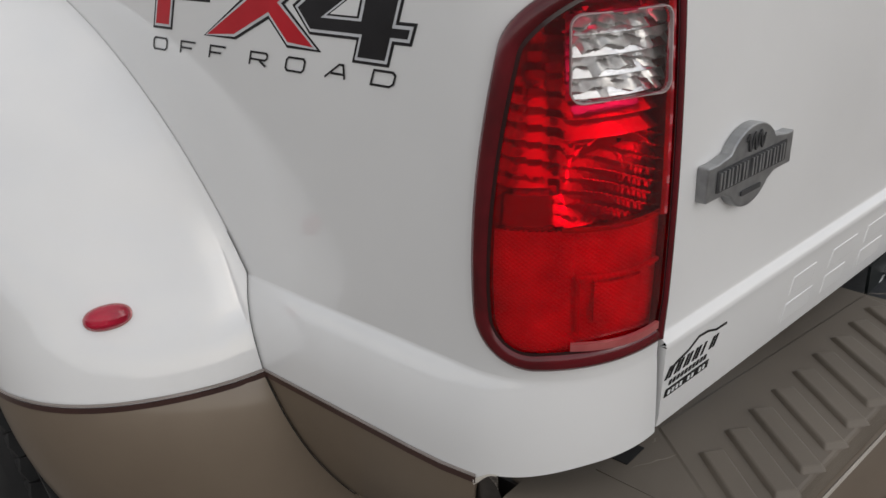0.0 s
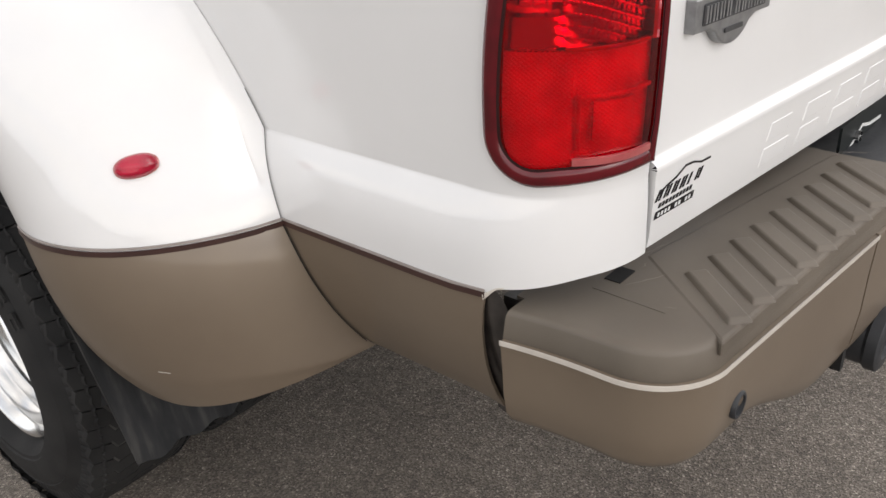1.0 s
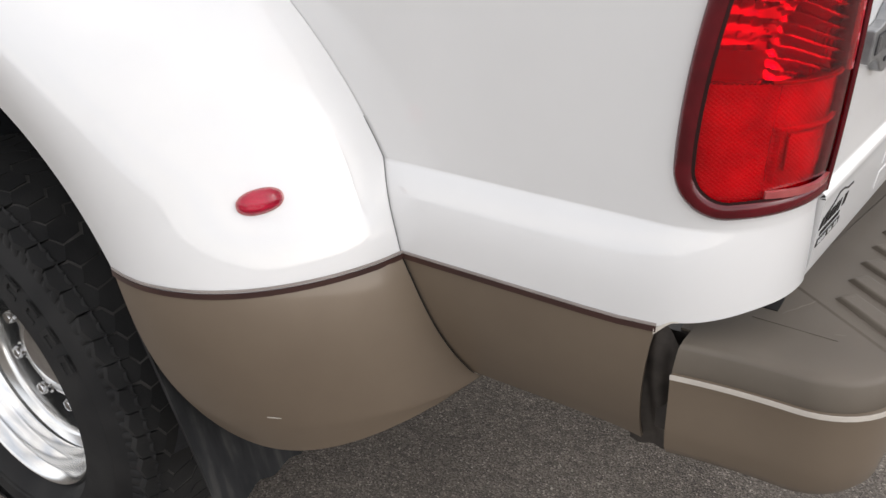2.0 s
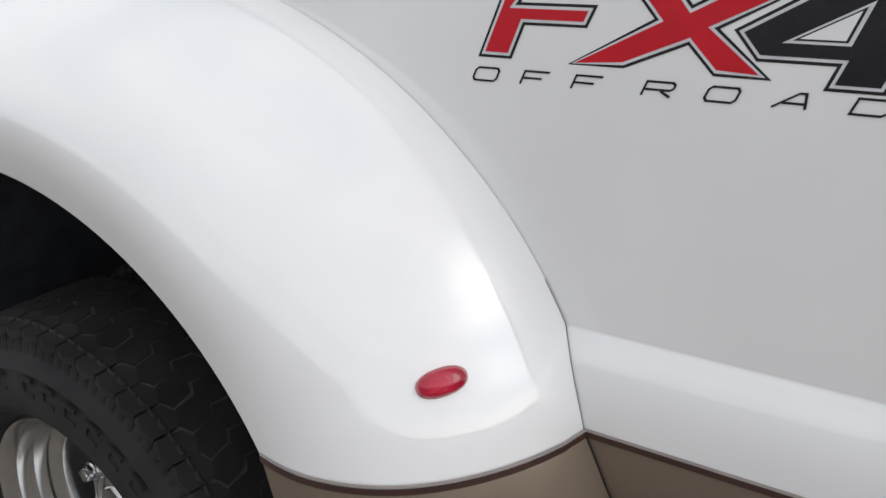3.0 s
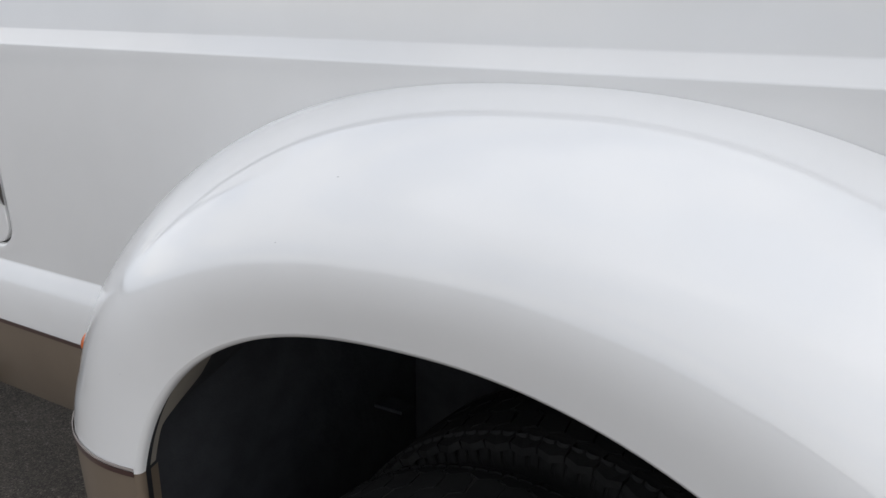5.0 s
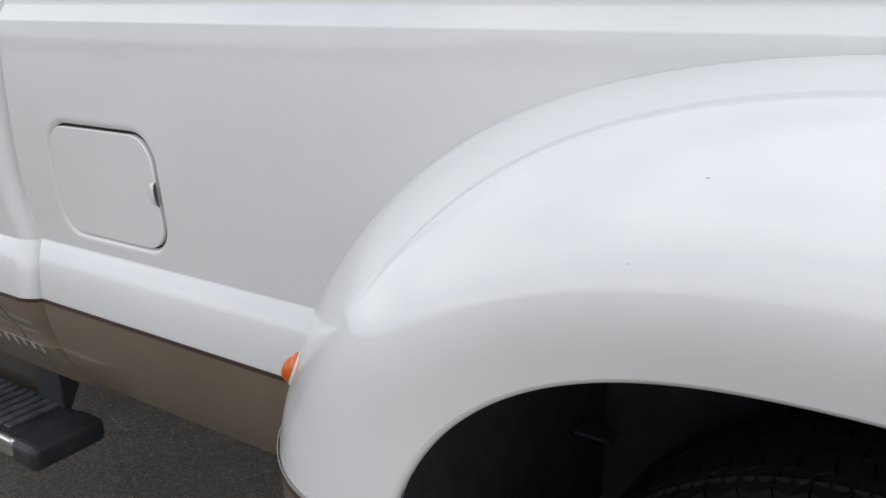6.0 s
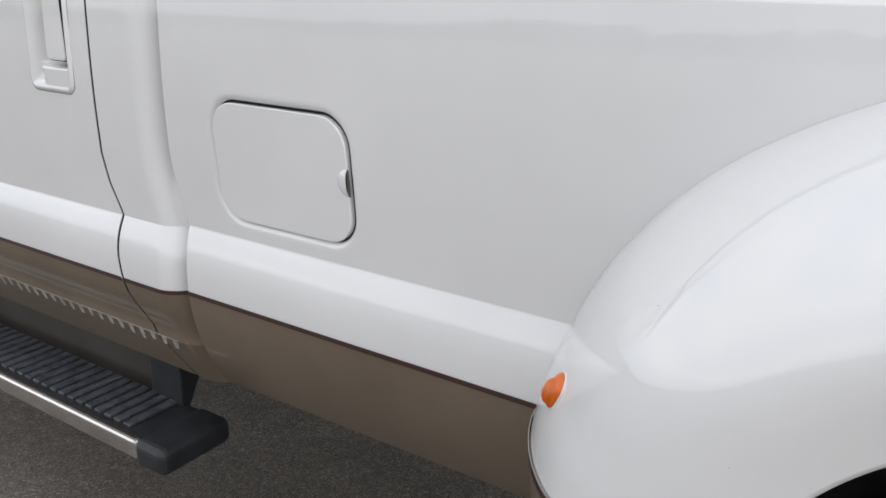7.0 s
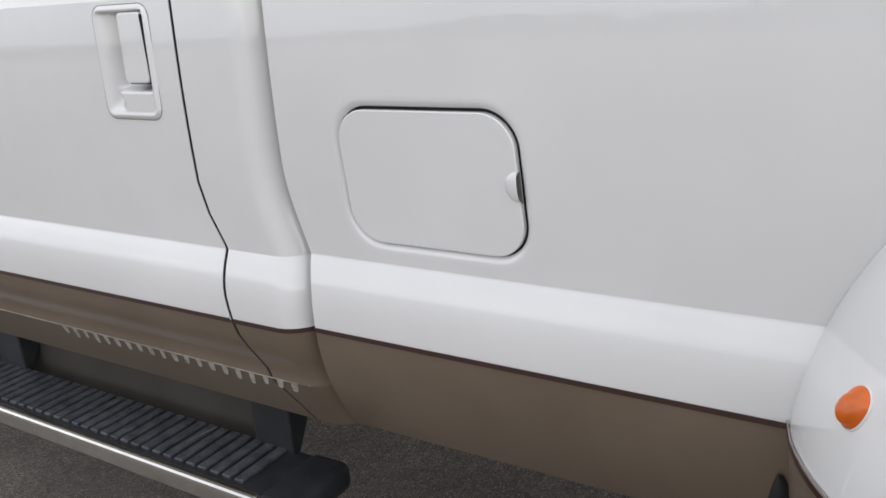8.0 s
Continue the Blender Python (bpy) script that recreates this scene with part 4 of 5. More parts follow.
def reflector(u, z):
    """Stepped ribs above, a fluted bulb bowl below."""
    side = ease((1.060 - u) / 0.026)
    k = (z - 1.039 + 0.10 * (u - 1.0)) / 0.0145 % 1.0
    ribs = -0.030 + 0.011 * (1 - k) if z > 1.039 else -0.008
    r = math.hypot((u - 1.100) / 0.050, (z - 1.046) / 0.040)
    bowl = -0.015 - 0.017 * max(0.0, 1 - r * r)
    q = (z + 0.30 * (u - 1.10) + 0.9 * (u - 1.10) ** 2) / 0.0105 % 1.0
    bowl += 0.008 * (1 - q) if z < 1.085 else 0.010 * (1 - (z - 1.085) / 0.016 % 1.0)
    return ribs * side + bowl * (1 - side)


lamp_sheet("reflector", lamp_full(reflector, 0.018, LR), REFLECTOR, lamp, "bright stepped reflector", n=80, m=120, z0=1.010, z1=1.203)
lamp_sheet("reflex_panel", lamp_full(lambda u, z: -0.004 if u < 1.060 else -0.008, 0.018, LR), RED_CELL, lamp, "red honeycomb reflex panel", z0=0.891, z1=1.0095)
lamp_patch("reflex_window", 1.079, 1.127, 0.920, 0.958, -0.003, RED_CELL, lamp, "red square bulb window")
lamp_patch("window_frame", 1.063, 1.066, 0.911, 0.966, -0.002, RED_CELL, lamp, n=2)
lamp_patch("window_frame", 1.063, LE - 0.010, 0.963, 0.966, -0.002, RED_CELL, lamp, m=2)
lamp_patch("bowl_ledge", 1.050, LE - 0.012, 1.0085, 1.0115, -0.001, RED_RIB, lamp, "moulded ledge under the bulb bowl", m=2)
RU, RZ, RW, RH = 1.0965, 1.150, 0.082, 0.0655      # the reversing lens


def reverse_place(a, b, d):
    return side_point(RU + a, RZ + b, d)


lens = lamp_sheet("red_lens", lamp_full(0.005, 0.016, LR), RED_GLASS, lamp, "clear red outer lens", n=110, m=150, z0=0.892, z1=1.203, thick=0.0022,
                  keep=lambda t, z: not in_rounded(lamp_left(z) + 0.016 + (LR - lamp_left(z) - 0.016) * t - RU, z - RZ, RW - 0.001, RH - 0.001, 0.009))
lens.visible_shadow = False
clear = part("reverse_lens", sheet(lambda a, b: reverse_place(a, b, 0.008), steps(-RW / 2, RW / 2, 60), steps(-RH / 2, RH / 2, 50), lambda a, b: in_rounded(a, b, RW, RH, 0.009)), CLEAR_GLASS, lamp, "clear faceted reversing lens")
solid(clear, 0.002)
clear.visible_shadow = False


def facet(t, z):
    u = 1.053 + (LE - 0.008 - 1.053) * t
    wave = 0.0035 * math.sin(6.5 * t + 40 * z) + 0.0012 * math.sin(31 * t + 260 * z)
    return side_point(u, z, -0.011 + 0.0050 * (1 - (z + wave) / 0.0088 % 1.0) + 0.0014 * math.sin(23 * t + 90 * z))


lamp_sheet("reverse_reflector", facet, CLEAR, lamp, "fluted silver reflector", n=70, m=110, z0=1.117, z1=1.184)
part("lens_rim", ring_sheet([(RW + 0.0026, RH + 0.0026, 0.0103, 0.0045), (RW + 0.0016, RH + 0.0016, 0.0098, 0.0088), (RW - 0.0004, RH - 0.0004, 0.0088, 0.0088), (RW - 0.0012, RH - 0.0012, 0.0084, 0.004)], reverse_place), LENS_RIM, lamp, "pale rim of the reversing lens")
lamp_patch("lens_edge", LE - 0.019, LE - 0.009, 1.010, 1.202, 0.002, RED_RIB, lamp, "red inner edge of the lens", n=4)
lamp_patch("lens_foot", 1.057, LE - 0.014, 0.8985, 0.9055, 0.008, PINK_EDGE, lamp, "pale red lower lens edge", m=3)

# ---- rear bumper ----
def bumper_path(t, inset=0.0):
    """Plan line of the bumper: side, rounded corner, rear face."""
    r = 0.088
    x0, xr, yr = 0.997, 1.2075, -0.008
    l1, l2 = (xr - r) - x0, r * math.pi / 2
    s = t
    if s < l1:
        p, n = Vector((x0 + s, yr - 0.012 * (1 - s / l1) ** 2 + 0.0, 0)), Vector((0.0, -1, 0))
    elif s < l1 + l2:
        a = (s - l1) / l2 * math.pi / 2
        p, n = Vector((xr - r + r * math.sin(a), yr + r - r * math.cos(a), 0)), Vector((math.sin(a), -math.cos(a), 0))
    else:
        y = yr + r + (s - l1 - l2)
        yy = min(y, 2 * MID - y)
        p, n = Vector((xr + SLOPE * (yy - yr - r), y, 0)), Vector((1, 0, 0))
    return p - n * inset


L_SIDE = 1.2075 - 0.088 - 0.997
L_CORNER = L_SIDE + 0.088 * math.pi / 2
L_FACE = L_CORNER + 0.367
TS = steps(0, L_SIDE, 8) + steps(L_SIDE, L_CORNER, 12)[1:] + steps(L_CORNER, L_FACE, 16)[1:]
TS_PAD = TS + steps(L_FACE, L_FACE + 0.16, 6)[1:]
FACE = [(0.006, 0.7030), (0.003, 0.7030), (0.0, 0.7020), (-0.001, 0.697), (0.0, 0.690), (0.002, 0.66), (0.003, 0.63), (0.008, 0.60), (0.018, 0.585), (0.035, 0.577), (0.07, 0.575)]


def bumper_face(t, k):
    inset, z = FACE[int(k)]
    drop = 0.0
    scoop = ease((t - L_FACE + 0.31) / 0.24)
    if z < 0.68:
        drop = -0.085 * scoop * (0.68 - z) / 0.105
    p = bumper_path(t, inset)
    return Vector((p.x, p.y, z + drop))


bumper = part("rear_bumper", sheet(bumper_face, TS, list(range(len(FACE)))), TAN, truck, "tan painted rear bumper with dark step pad")
solid(bumper, 0.004)
SKIRT = [(0.004, 0.700), (0.004, 0.706), (0.0065, 0.7315), (0.0090, 0.7357), (0.0135, 0.7376), (0.021, 0.7380), (0.09, 0.738), (0.16, 0.738)]


def pad_face(t, k):
    inset, z = SKIRT[int(k)]
    if t < L_CORNER:
        w = min(inset, 0.072)
        inset = w
    p = bumper_path(t, inset)
    if t < L_SIDE and k >= 6:
        p.y = 0.074 + 0.004 * (k - 6)
    p.x += 0.004 * max(0.0, (z - 0.702) / 0.036) ** 2.4 * max(0.0, 1 - t / L_SIDE) ** 1.5      # the end of the pad slopes back
    return Vector((p.x, p.y, z))


pad = part("step_pad", sheet(pad_face, TS_PAD, list(range(len(SKIRT)))), PAD, bumper, "taupe ribbed plastic step pad")
solid(pad, 0.004)
deck_edge = [(0.990, 0.020), (1.115, 0.016), (1.150, 0.024), (1.178, 0.044), (1.190, 0.075), (1.232, 0.60), (0.990, 0.62)]
part("pad_deck", prism(deck_edge, lambda a, b, d: Vector((a, b, 0.728 + d)), 0.0094), PAD, bumper, "flat deck of the step pad", smooth=False)
# the sun's glint along the bumper's top edge, painted as a pale band
ribbon([(Vector((*bumper_path(t, 0.0).xy, 0.7015)), (bumper_path(t, -1) - bumper_path(t, 0))) for t in TS], 0.0058, 0.0025, "pale_edge", PALE_EDGE, bumper, "edge line under the pad with its sun glint painted pale")
plate_edge = [(1.2045, 0.060), (1.2465, 0.565), (1.130, 0.605), (1.060, 0.176)]
deck = part("deck_plate", prism(plate_edge, lambda a, b, d: Vector((a, b, 0.722 + d)), 0.0172), PAD, bumper, "raised deck of the step pad", smooth=False)
soften(deck, 0.004, 2)
for i in range(9):
    bm = bmesh.new()
    a, b = Vector((1.122 + 0.0037 * i, 0.173 + 0.0500 * i, 0.7390)), Vector((1.206 + 0.0042 * i, 0.101 + 0.0500 * i, 0.7390))
    d = (b - a).normalized()
    n = Vector((-d.y, d.x, 0))
    w0, w1, h = 0.0135, 0.0105, 0.0055
    lo = [a - n * w0, b - n * w0, b + n * w0, a + n * w0]
    hi = [a - n * w1 + d * 0.006, b - n * w1 - d * 0.006, b + n * w1 - d * 0.006, a + n * w1 + d * 0.006]
    L_, H_ = [bm.verts.new(p) for p in lo], [bm.verts.new(p + Vector((0, 0, h))) for p in hi]
    bm.faces.new(H_)
    for j in range(4):
        m = (j + 1) % 4
        bm.faces.new((L_[j], L_[m], H_[m], H_[j]))
    soften(part("pad_rib", bm, PAD, bumper, smooth=False), 0.002)


rng = random.Random(11)
for x, y, turn, length in ((1.088, 0.128, 62, 0.060), (1.112, 0.150, 55, 0.018), (1.062, 0.20, 75, 0.04), (1.135, 0.09, 20, 0.012), (1.09, 0.30, 80, 0.05), (1.07, 0.155, 100, 0.010), (1.15, 0.62, 30, 0.05)):
    m = Matrix.Translation((x, y, 0.7385)) @ Matrix.Rotation(radians(turn), 4, "Z")
    bm = bmesh.new()
    prev = None
    for k in range(9):
        mid, half = rng.uniform(-0.0012, 0.0012), 0.0002 + 0.0005 * math.sin(math.pi * k / 8) * rng.uniform(0.5, 1.4)
        q = [bm.verts.new(m @ Vector((length * (k / 8 - 0.5), mid + w, 0.0002))) for w in (-half, half)]
        if prev:
            bm.faces.new((prev[0], q[0], q[1], prev[1]))
        prev = q
    part("pad_scuff", bm, SCUFF, bumper, "pale scuff on the step pad", smooth=False)


def sensor_ring(profile):
    bm = bmesh.new()
    c = Vector((1.2075, 0.117, 0.630))
    prev = None
    for r, h in profile:
        ring = [bm.verts.new(c + Vector((h, r * math.cos(a), r * math.sin(a)))) for a in (2 * math.pi * i / 28 for i in range(28))]
        if prev:
            for i in range(28):
                bm.faces.new((prev[i], prev[(i + 1) % 28], ring[(i + 1) % 28], ring[i]))
        prev = ring
    bm.faces.new(prev)
    return bm


sensor = part("parking_sensor", sensor_ring([(0.0165, -0.01), (0.0165, 0.002), (0.015, 0.004), (0.012, 0.004), (0.0115, 0.0), (0.009, 0.0)]), BLACK, bumper, "round black parking sensor")
soften(part("pad_notch", boxes((1.048, 1.068, 0.104, 0.138, 0.7372, 0.739)), GAP, bumper, "dark drain notch in the pad", smooth=False), 0.0005)


def end_seal(z, k):
    """Two soft vertical rolls of rubber between the panel's edge and the bumper's end."""
    x = 0.935 + 0.130 * k
    z -= 0.040 * ease((k - 0.30) / 0.25) * ease((z - 0.60) / 0.15)
    return Vector((x, side_y(max(z, 0.56)) + 0.009 + 0.016 * k - 0.005 * math.sin(k * math.pi * 4.6) ** 2, z))


part("bumper_end_seal", sheet(end_seal, steps(0.54, 0.764, 18), steps(0, 1, 40)), SEAL, bumper, "dark rubber seal at the bumper end")
part("bumper_end_filler", boxes((0.975, 1.06, 0.016, 0.13, 0.60, 0.7345)), SEAL, bumper, "dark filler under the bed corner", smooth=False)
part("bumper_bar", boxes((1.0, 1.19, 0.06, 2 * MID - 0.06, 0.60, 0.72)), BLACK, bumper)
TC = steps(L_FACE + 0.005, L_FACE + 0.20, 6)
solid(part("bumper_centre", sheet(bumper_face, TC, list(range(len(FACE)))), TAN, bumper, "tan bumper centre section"), 0.004)
part("bumper_joint", boxes((1.19, 1.2285, bumper_path(L_FACE).y - 0.004, bumper_path(L_FACE).y + 0.010, 0.49, 0.715)), GAP, bumper)
plate = part("dealer_plate", boxes((1.122, 1.126, 0.640, 0.945, 0.612, 0.764)), PLATE, bumper, "black dealer plate with white ridge print")


def on_plate(a, b, d):
    return Vector((1.126 + d, 0.640 + a, 0.612 + b))


ridge = [(0.03, 0.10), (0.07, 0.115), (0.10, 0.13), (0.14, 0.12), (0.2, 0.115)]
part("plate_ridge", prism(ridge + [(a, b - 0.005) for a, b in reversed(ridge)], on_plate, 0.001), PLATE_PRINT, plate, smooth=False)
for i in range(6):
    for da in (0.0, 0.016):
        part("plate_bar", prism(slanted(0.022 + 0.041 * i + da, 0.066, 0.009, 0.036, 0.35), on_plate, 0.001), PLATE_PRINT, plate, smooth=False)
part("plate_bar", prism(slanted(0.05, 0.04, 0.14, 0.014, 0.3), on_plate, 0.001), PLATE_PRINT, plate, smooth=False)
part("plate_screw", lathe([(0.010, -0.004), (0.010, 0.003), (0.004, 0.005), (0.0005, 0.005)], 14, (0, 0)), CHROME, plate).matrix_local = Matrix.Translation((1.129, 0.715, 0.728)) @ Matrix.Rotation(radians(90), 4, "Z")
hitch = part("hitch", boxes((1.05, 1.205, 0.405, 0.475, 0.490, 0.512)), BLACK, truck, "black hitch bracket under the bumper", smooth=False)
soften(hitch, 0.006)
socket = part("trailer_socket", lathe([(0.0005, 0.02), (0.045, 0.02), (0.045, -0.04), (0.050, -0.045), (0.050, -0.060), (0.043, -0.064), (0.030, -0.064), (0.028, -0.058), (0.0005, -0.058)], 28, (0, 0)), BLACK, hitch, "round black trailer socket")
socket.matrix_local = Matrix.Translation((1.195, 0.560, 0.490)) @ Matrix.Rotation(radians(90), 4, "Z")

# ---- decal on the bed side ----
def on_side(a, b, d):
    return side_point(a + 0.005, b - 0.004, d)


def decal_shape(name, outline, mat, parent, label=""):
    """Vinyl with a black edge, a silver line and a coloured field, each inset from the last."""
    def inset(k):
        n = len(outline)
        res = []
        area = sum(outline[i][0] * outline[(i + 1) % n][1] - outline[(i + 1) % n][0] * outline[i][1] for i in range(n))
        sg = 1 if area > 0 else -1
        for i in range(n):
            p, q, r = Vector(outline[i - 1]), Vector(outline[i]), Vector(outline[(i + 1) % n])
            e1, e2 = (q - p).normalized(), (r - q).normalized()
            n1, n2 = Vector((-e1.y, e1.x)) * sg, Vector((-e2.y, e2.x)) * sg
            b = (n1 + n2)
            b = b / max(b.length_squared / 2, 0.35)
            res.append(tuple(q + b * k))
        return res
    ob = part(name, prism(outline, on_side, 0.0006), DECAL_BLACK, parent, label, smooth=False)
    part("silver_line", prism(inset(0.0028), on_side, 0.0010), DECAL_SILVER, ob, smooth=False)
    part("field", prism(inset(0.0056), on_side, 0.0014), mat, ob, smooth=False)
    return ob


decal = decal_shape("side_decal", [(0.509, 1.145)] + [tuple(bez(((0.531, 1.196), (0.538, 1.215), (0.551, 1.231), (0.575, 1.231)), i / 9)) for i in range(10)] + [(0.699, 1.231), (0.723, 1.202), (0.779, 1.231), (0.838, 1.231), (0.748, 1.183),
                    (0.795, 1.143), (0.746, 1.143), (0.722, 1.168), (0.664, 1.144), (0.608, 1.144), (0.690, 1.189), (0.671, 1.211), (0.572, 1.211), (0.560, 1.204), (0.556, 1.199), (0.636, 1.199),
                    (0.626, 1.178), (0.561, 1.178), (0.547, 1.145)], DECAL_RED, bed_side, "red black and silver vinyl off-road decal")
decal_shape("decal_piece", [(0.760, 1.183), (0.844, 1.231), (0.918, 1.231), (0.897, 1.177), (0.918, 1.177), (0.910, 1.158), (0.890, 1.158), (0.882, 1.138), (0.836, 1.138), (0.844, 1.158), (0.781, 1.158)],
            DECAL_BLACK, bed_side, "black decal figure")
for k, lift, mat in ((1.0, 0.0014, DECAL_SILVER), (0.80, 0.0017, DECAL_BLACK), (0.66, 0.0020, WHITE)):
    window = [(0.8395 + (a - 0.8395) * k, 1.1863 + (b - 1.1863) * k) for a, b in ((0.800, 1.1745), (0.866, 1.2100), (0.8525, 1.1745))]
    part("decal_window", prism(window, lambda a, b, d: on_side(a, b, lift + d), 0.0003), mat, decal, smooth=False)
# thin wide slanted letters, each a few mitred strokes: (closed, points)
GLYPH = {"O": [(True, ((0.1, 0), (0.9, 0), (1, 0.2), (1, 0.8), (0.9, 1), (0.1, 1), (0, 0.8), (0, 0.2)))],
         "F": [(False, ((0, 0), (0, 1), (1, 1))), (False, ((0.045, 0.48), (0.78, 0.48)))],
         "R": [(False, ((0, 0), (0, 1), (0.9, 1), (1, 0.85), (1, 0.6), (0.9, 0.45), (0.045, 0.45))), (False, ((0.6, 0.38), (1, 0)))],
         "A": [(False, ((0, 0), (0.6, 1), (0.8, 1), (1, 0))), (False, ((0.25, 0.33), (0.9, 0.33)))],
         "D": [(True, ((0, 0), (0.85, 0), (1, 0.2), (1, 0.8), (0.85, 1), (0, 1)))]}


def letter_mesh(strokes, x, z, wide=0.0268, high=0.0129, slant=0.45, pen=0.0021):
    bm = bmesh.new()
    for closed, points in strokes:
        p = [Vector((a * wide, b * high)) for a, b in points]
        n = len(p)
        rim_a, rim_b = [], []
        for i in range(n):
            before, after = p[i - 1] if closed or i else p[i] * 2 - p[i + 1], p[(i + 1) % n] if closed or i < n - 1 else p[i] * 2 - p[i - 1]
            d0, d1 = (p[i] - before).normalized(), (after - p[i]).normalized()
            n0, n1 = Vector((-d0.y, d0.x)), Vector((-d1.y, d1.x))
            m = (n0 + n1).normalized()
            m *= pen / 2 / max(0.5, m.dot(n0))
            for side, q in ((rim_a, p[i] + m), (rim_b, p[i] - m)):
                side.append(bm.verts.new((x + q.x + slant * q.y, side_y(z + q.y) - 0.0009, z + q.y)))
        for i in range(n if closed else n - 1):
            k = (i + 1) % n
            bm.faces.new((rim_a[i], rim_a[k], rim_b[k], rim_b[i]))
    return bm


for letter, x in (("O", 0.501), ("F", 0.556), ("F", 0.611), ("R", 0.681), ("O", 0.738), ("A", 0.796), ("D", 0.857)):
    solid(part("decal_letter", letter_mesh(GLYPH[letter], x + 0.0062, 1.1175), DECAL_BLACK, bed_side, "thin black vinyl letter", smooth=False), 0.0004)

# ---- fuel door ----
def fuel_place(a, b, d):
    return side_point(FUEL_X + a - 0.06 * b, FUEL_Z + b, d)


fuel = part("fuel_door", prism(rounded(0.268, 0.184, 0.046, 10), lambda a, b, d: fuel_place(a - 0.0008, b - 0.0010, d - 0.009), 0.0098), WHITE, truck, "white rounded fuel filler door")
soften(fuel, 0.0016, 3)


part("filler_rim", ring_sheet([(0.312, 0.228, 0.064, 0.0001), (0.304, 0.220, 0.062, 0.00025), (0.293, 0.209, 0.057, 0.0002), (0.286, 0.202, 0.054, -0.0005), (0.281, 0.197, 0.052, -0.0022), (0.2755, 0.1915, 0.050, -0.0050), (0.2725, 0.1885, 0.048, -0.010)], fuel_place), WHITE, fuel)
part("fuel_door_gap", prism(rounded(0.276, 0.192, 0.050, 8), lambda a, b, d: fuel_place(a, b, d - 0.0085), 0.0005), GAP, fuel, smooth=False)
slit = [(0.1365 - 0.0065 * math.sin(a) ** 1.3, 0.001 + 0.020 * math.cos(a)) for a in (math.pi * i / 12 for i in range(13))]
part("finger_notch", prism(slit, fuel_place, 0.0016), RAIL, fuel, "dark finger notch", smooth=False)
bm = sheet(lambda a, r: fuel_place(0.1330 - 0.0190 * r * math.sin(a), 0.001 + 0.0205 * r * math.cos(a), -0.001 + 0.0062 * math.sqrt(max(1 - r * r, 0.0))), steps(0, math.pi, 20), steps(0.0, 1.0, 10))
part("finger_bump", bm, WHITE, fuel)

# ---- cab ----
CAB_OUT = 0.007
CAB_FRONT = -3.60


def cab_edge(z):
    """The rear edge of the cab corner, just ahead of the bed."""
    return -1.490 - 0.036 * ease((z - 0.80) / 0.20)


def cab_point(u, z, out=0.0):
    """u is x along the cab; near its rear edge the panel rolls in towards the bed gap."""
    y = side_y(max(z, 0.66)) - CAB_OUT
    y += 0.020 * ease((0.745 - z) / 0.107)
    if z < 0.638:
        y += 0.55 * (0.638 - z)
    if z < 0.54:
        y += 2.0 * (0.54 - z)
    roll = cab_edge(z) - 0.065
    if u > roll:
        a = min((u - roll) / 0.065, 1.0)
        y += 0.075 * (1 - math.sqrt(max(1 - a * a, 0.0)))
    return Vector((u, y - out, z - 0.010))


def door_line(z):
    x = -1.660 - 0.036 * ease((z - 0.83) / 0.14)
    x += 0.004 * math.exp(-((z - 0.866) / 0.02) ** 2)
    if z < 0.80:
        x += 0.45 * (0.80 - max(z, 0.5)) ** 1.35
    return x


ZC = [z for z in ZS_UP if z < 1.33] + [1.36]
ZC_LOW = [0.495, 0.51, 0.525, 0.534, 0.54, 0.546, 0.56, 0.58, 0.60, 0.62, 0.632, 0.636, 0.638, 0.640, 0.645, 0.655] + [z for z in ZS_LOW if z > 0.66]


def panel(name, left, right, zs, mat, label, n=16, bias=1.0):
    def f(t, z):
        a, b = left(z), right(z)
        return cab_point(a + (b - a) * t ** bias, z)
    return solid(part(name, sheet(f, steps(0, 1, n), zs), mat, truck, label), 0.004, angle=24)


corner = panel("cab_corner", lambda z: door_line(z) + 0.0034, cab_edge, ZC, WHITE, "white cab corner panel", 24, 0.6)
corner_low = panel("cab_corner_lower", lambda z: door_line(z) + 0.0034, cab_edge, ZC_LOW, TAN, "tan lower cab corner", 24, 0.6)
HX, HZ, HW, HH = -1.8135, 1.1455, 0.131, 0.175


def door_place(u, z):
    if u > -1.745:
        u = -1.745 + (u + 1.745) / 0.045 * (door_line(z) - 0.0034 + 1.745)
    return cab_point(u, z)


ZD = sorted(set(ZC + steps(1.045, 1.255, 52)))
door = part("cab_door", sheet(door_place, steps(CAB_FRONT, -1.89, 16) + steps(-1.89, -1.745, 40)[1:] + steps(-1.745, -1.700, 6)[1:], ZD,
                              lambda u, z: not in_rounded(u - HX, z - 0.008 - HZ, HW - 0.006, HH - 0.006, 0.018)), WHITE, truck, "white rear cab door")
solid(door, 0.004)
door_low = panel("cab_door_lower", lambda z: CAB_FRONT, lambda z: door_line(z) - 0.0034, ZC_LOW, TAN, "tan lower cab door", 30)
bm = sheet(lambda z, k: cab_point(door_line(z) + (-0.012, 0.012)[int(k)], z, -0.0015), ZC_LOW + ZC[1:], [0, 1])
part("door_gap", bm, GAP, door)
part("cab_rear_wall", boxes((-1.575, -1.540, 0.06, 2 * MID - 0.06, 0.60, 1.36)), WHITE, truck)
ribbon([(cab_point(u, STRIPE_Z), OUT) for u in steps(CAB_FRONT, door_line(0.75) - 0.004, 20)], 0.007, 0.0015, "pinstripe", STRIPE, door_low, "maroon pinstripe")
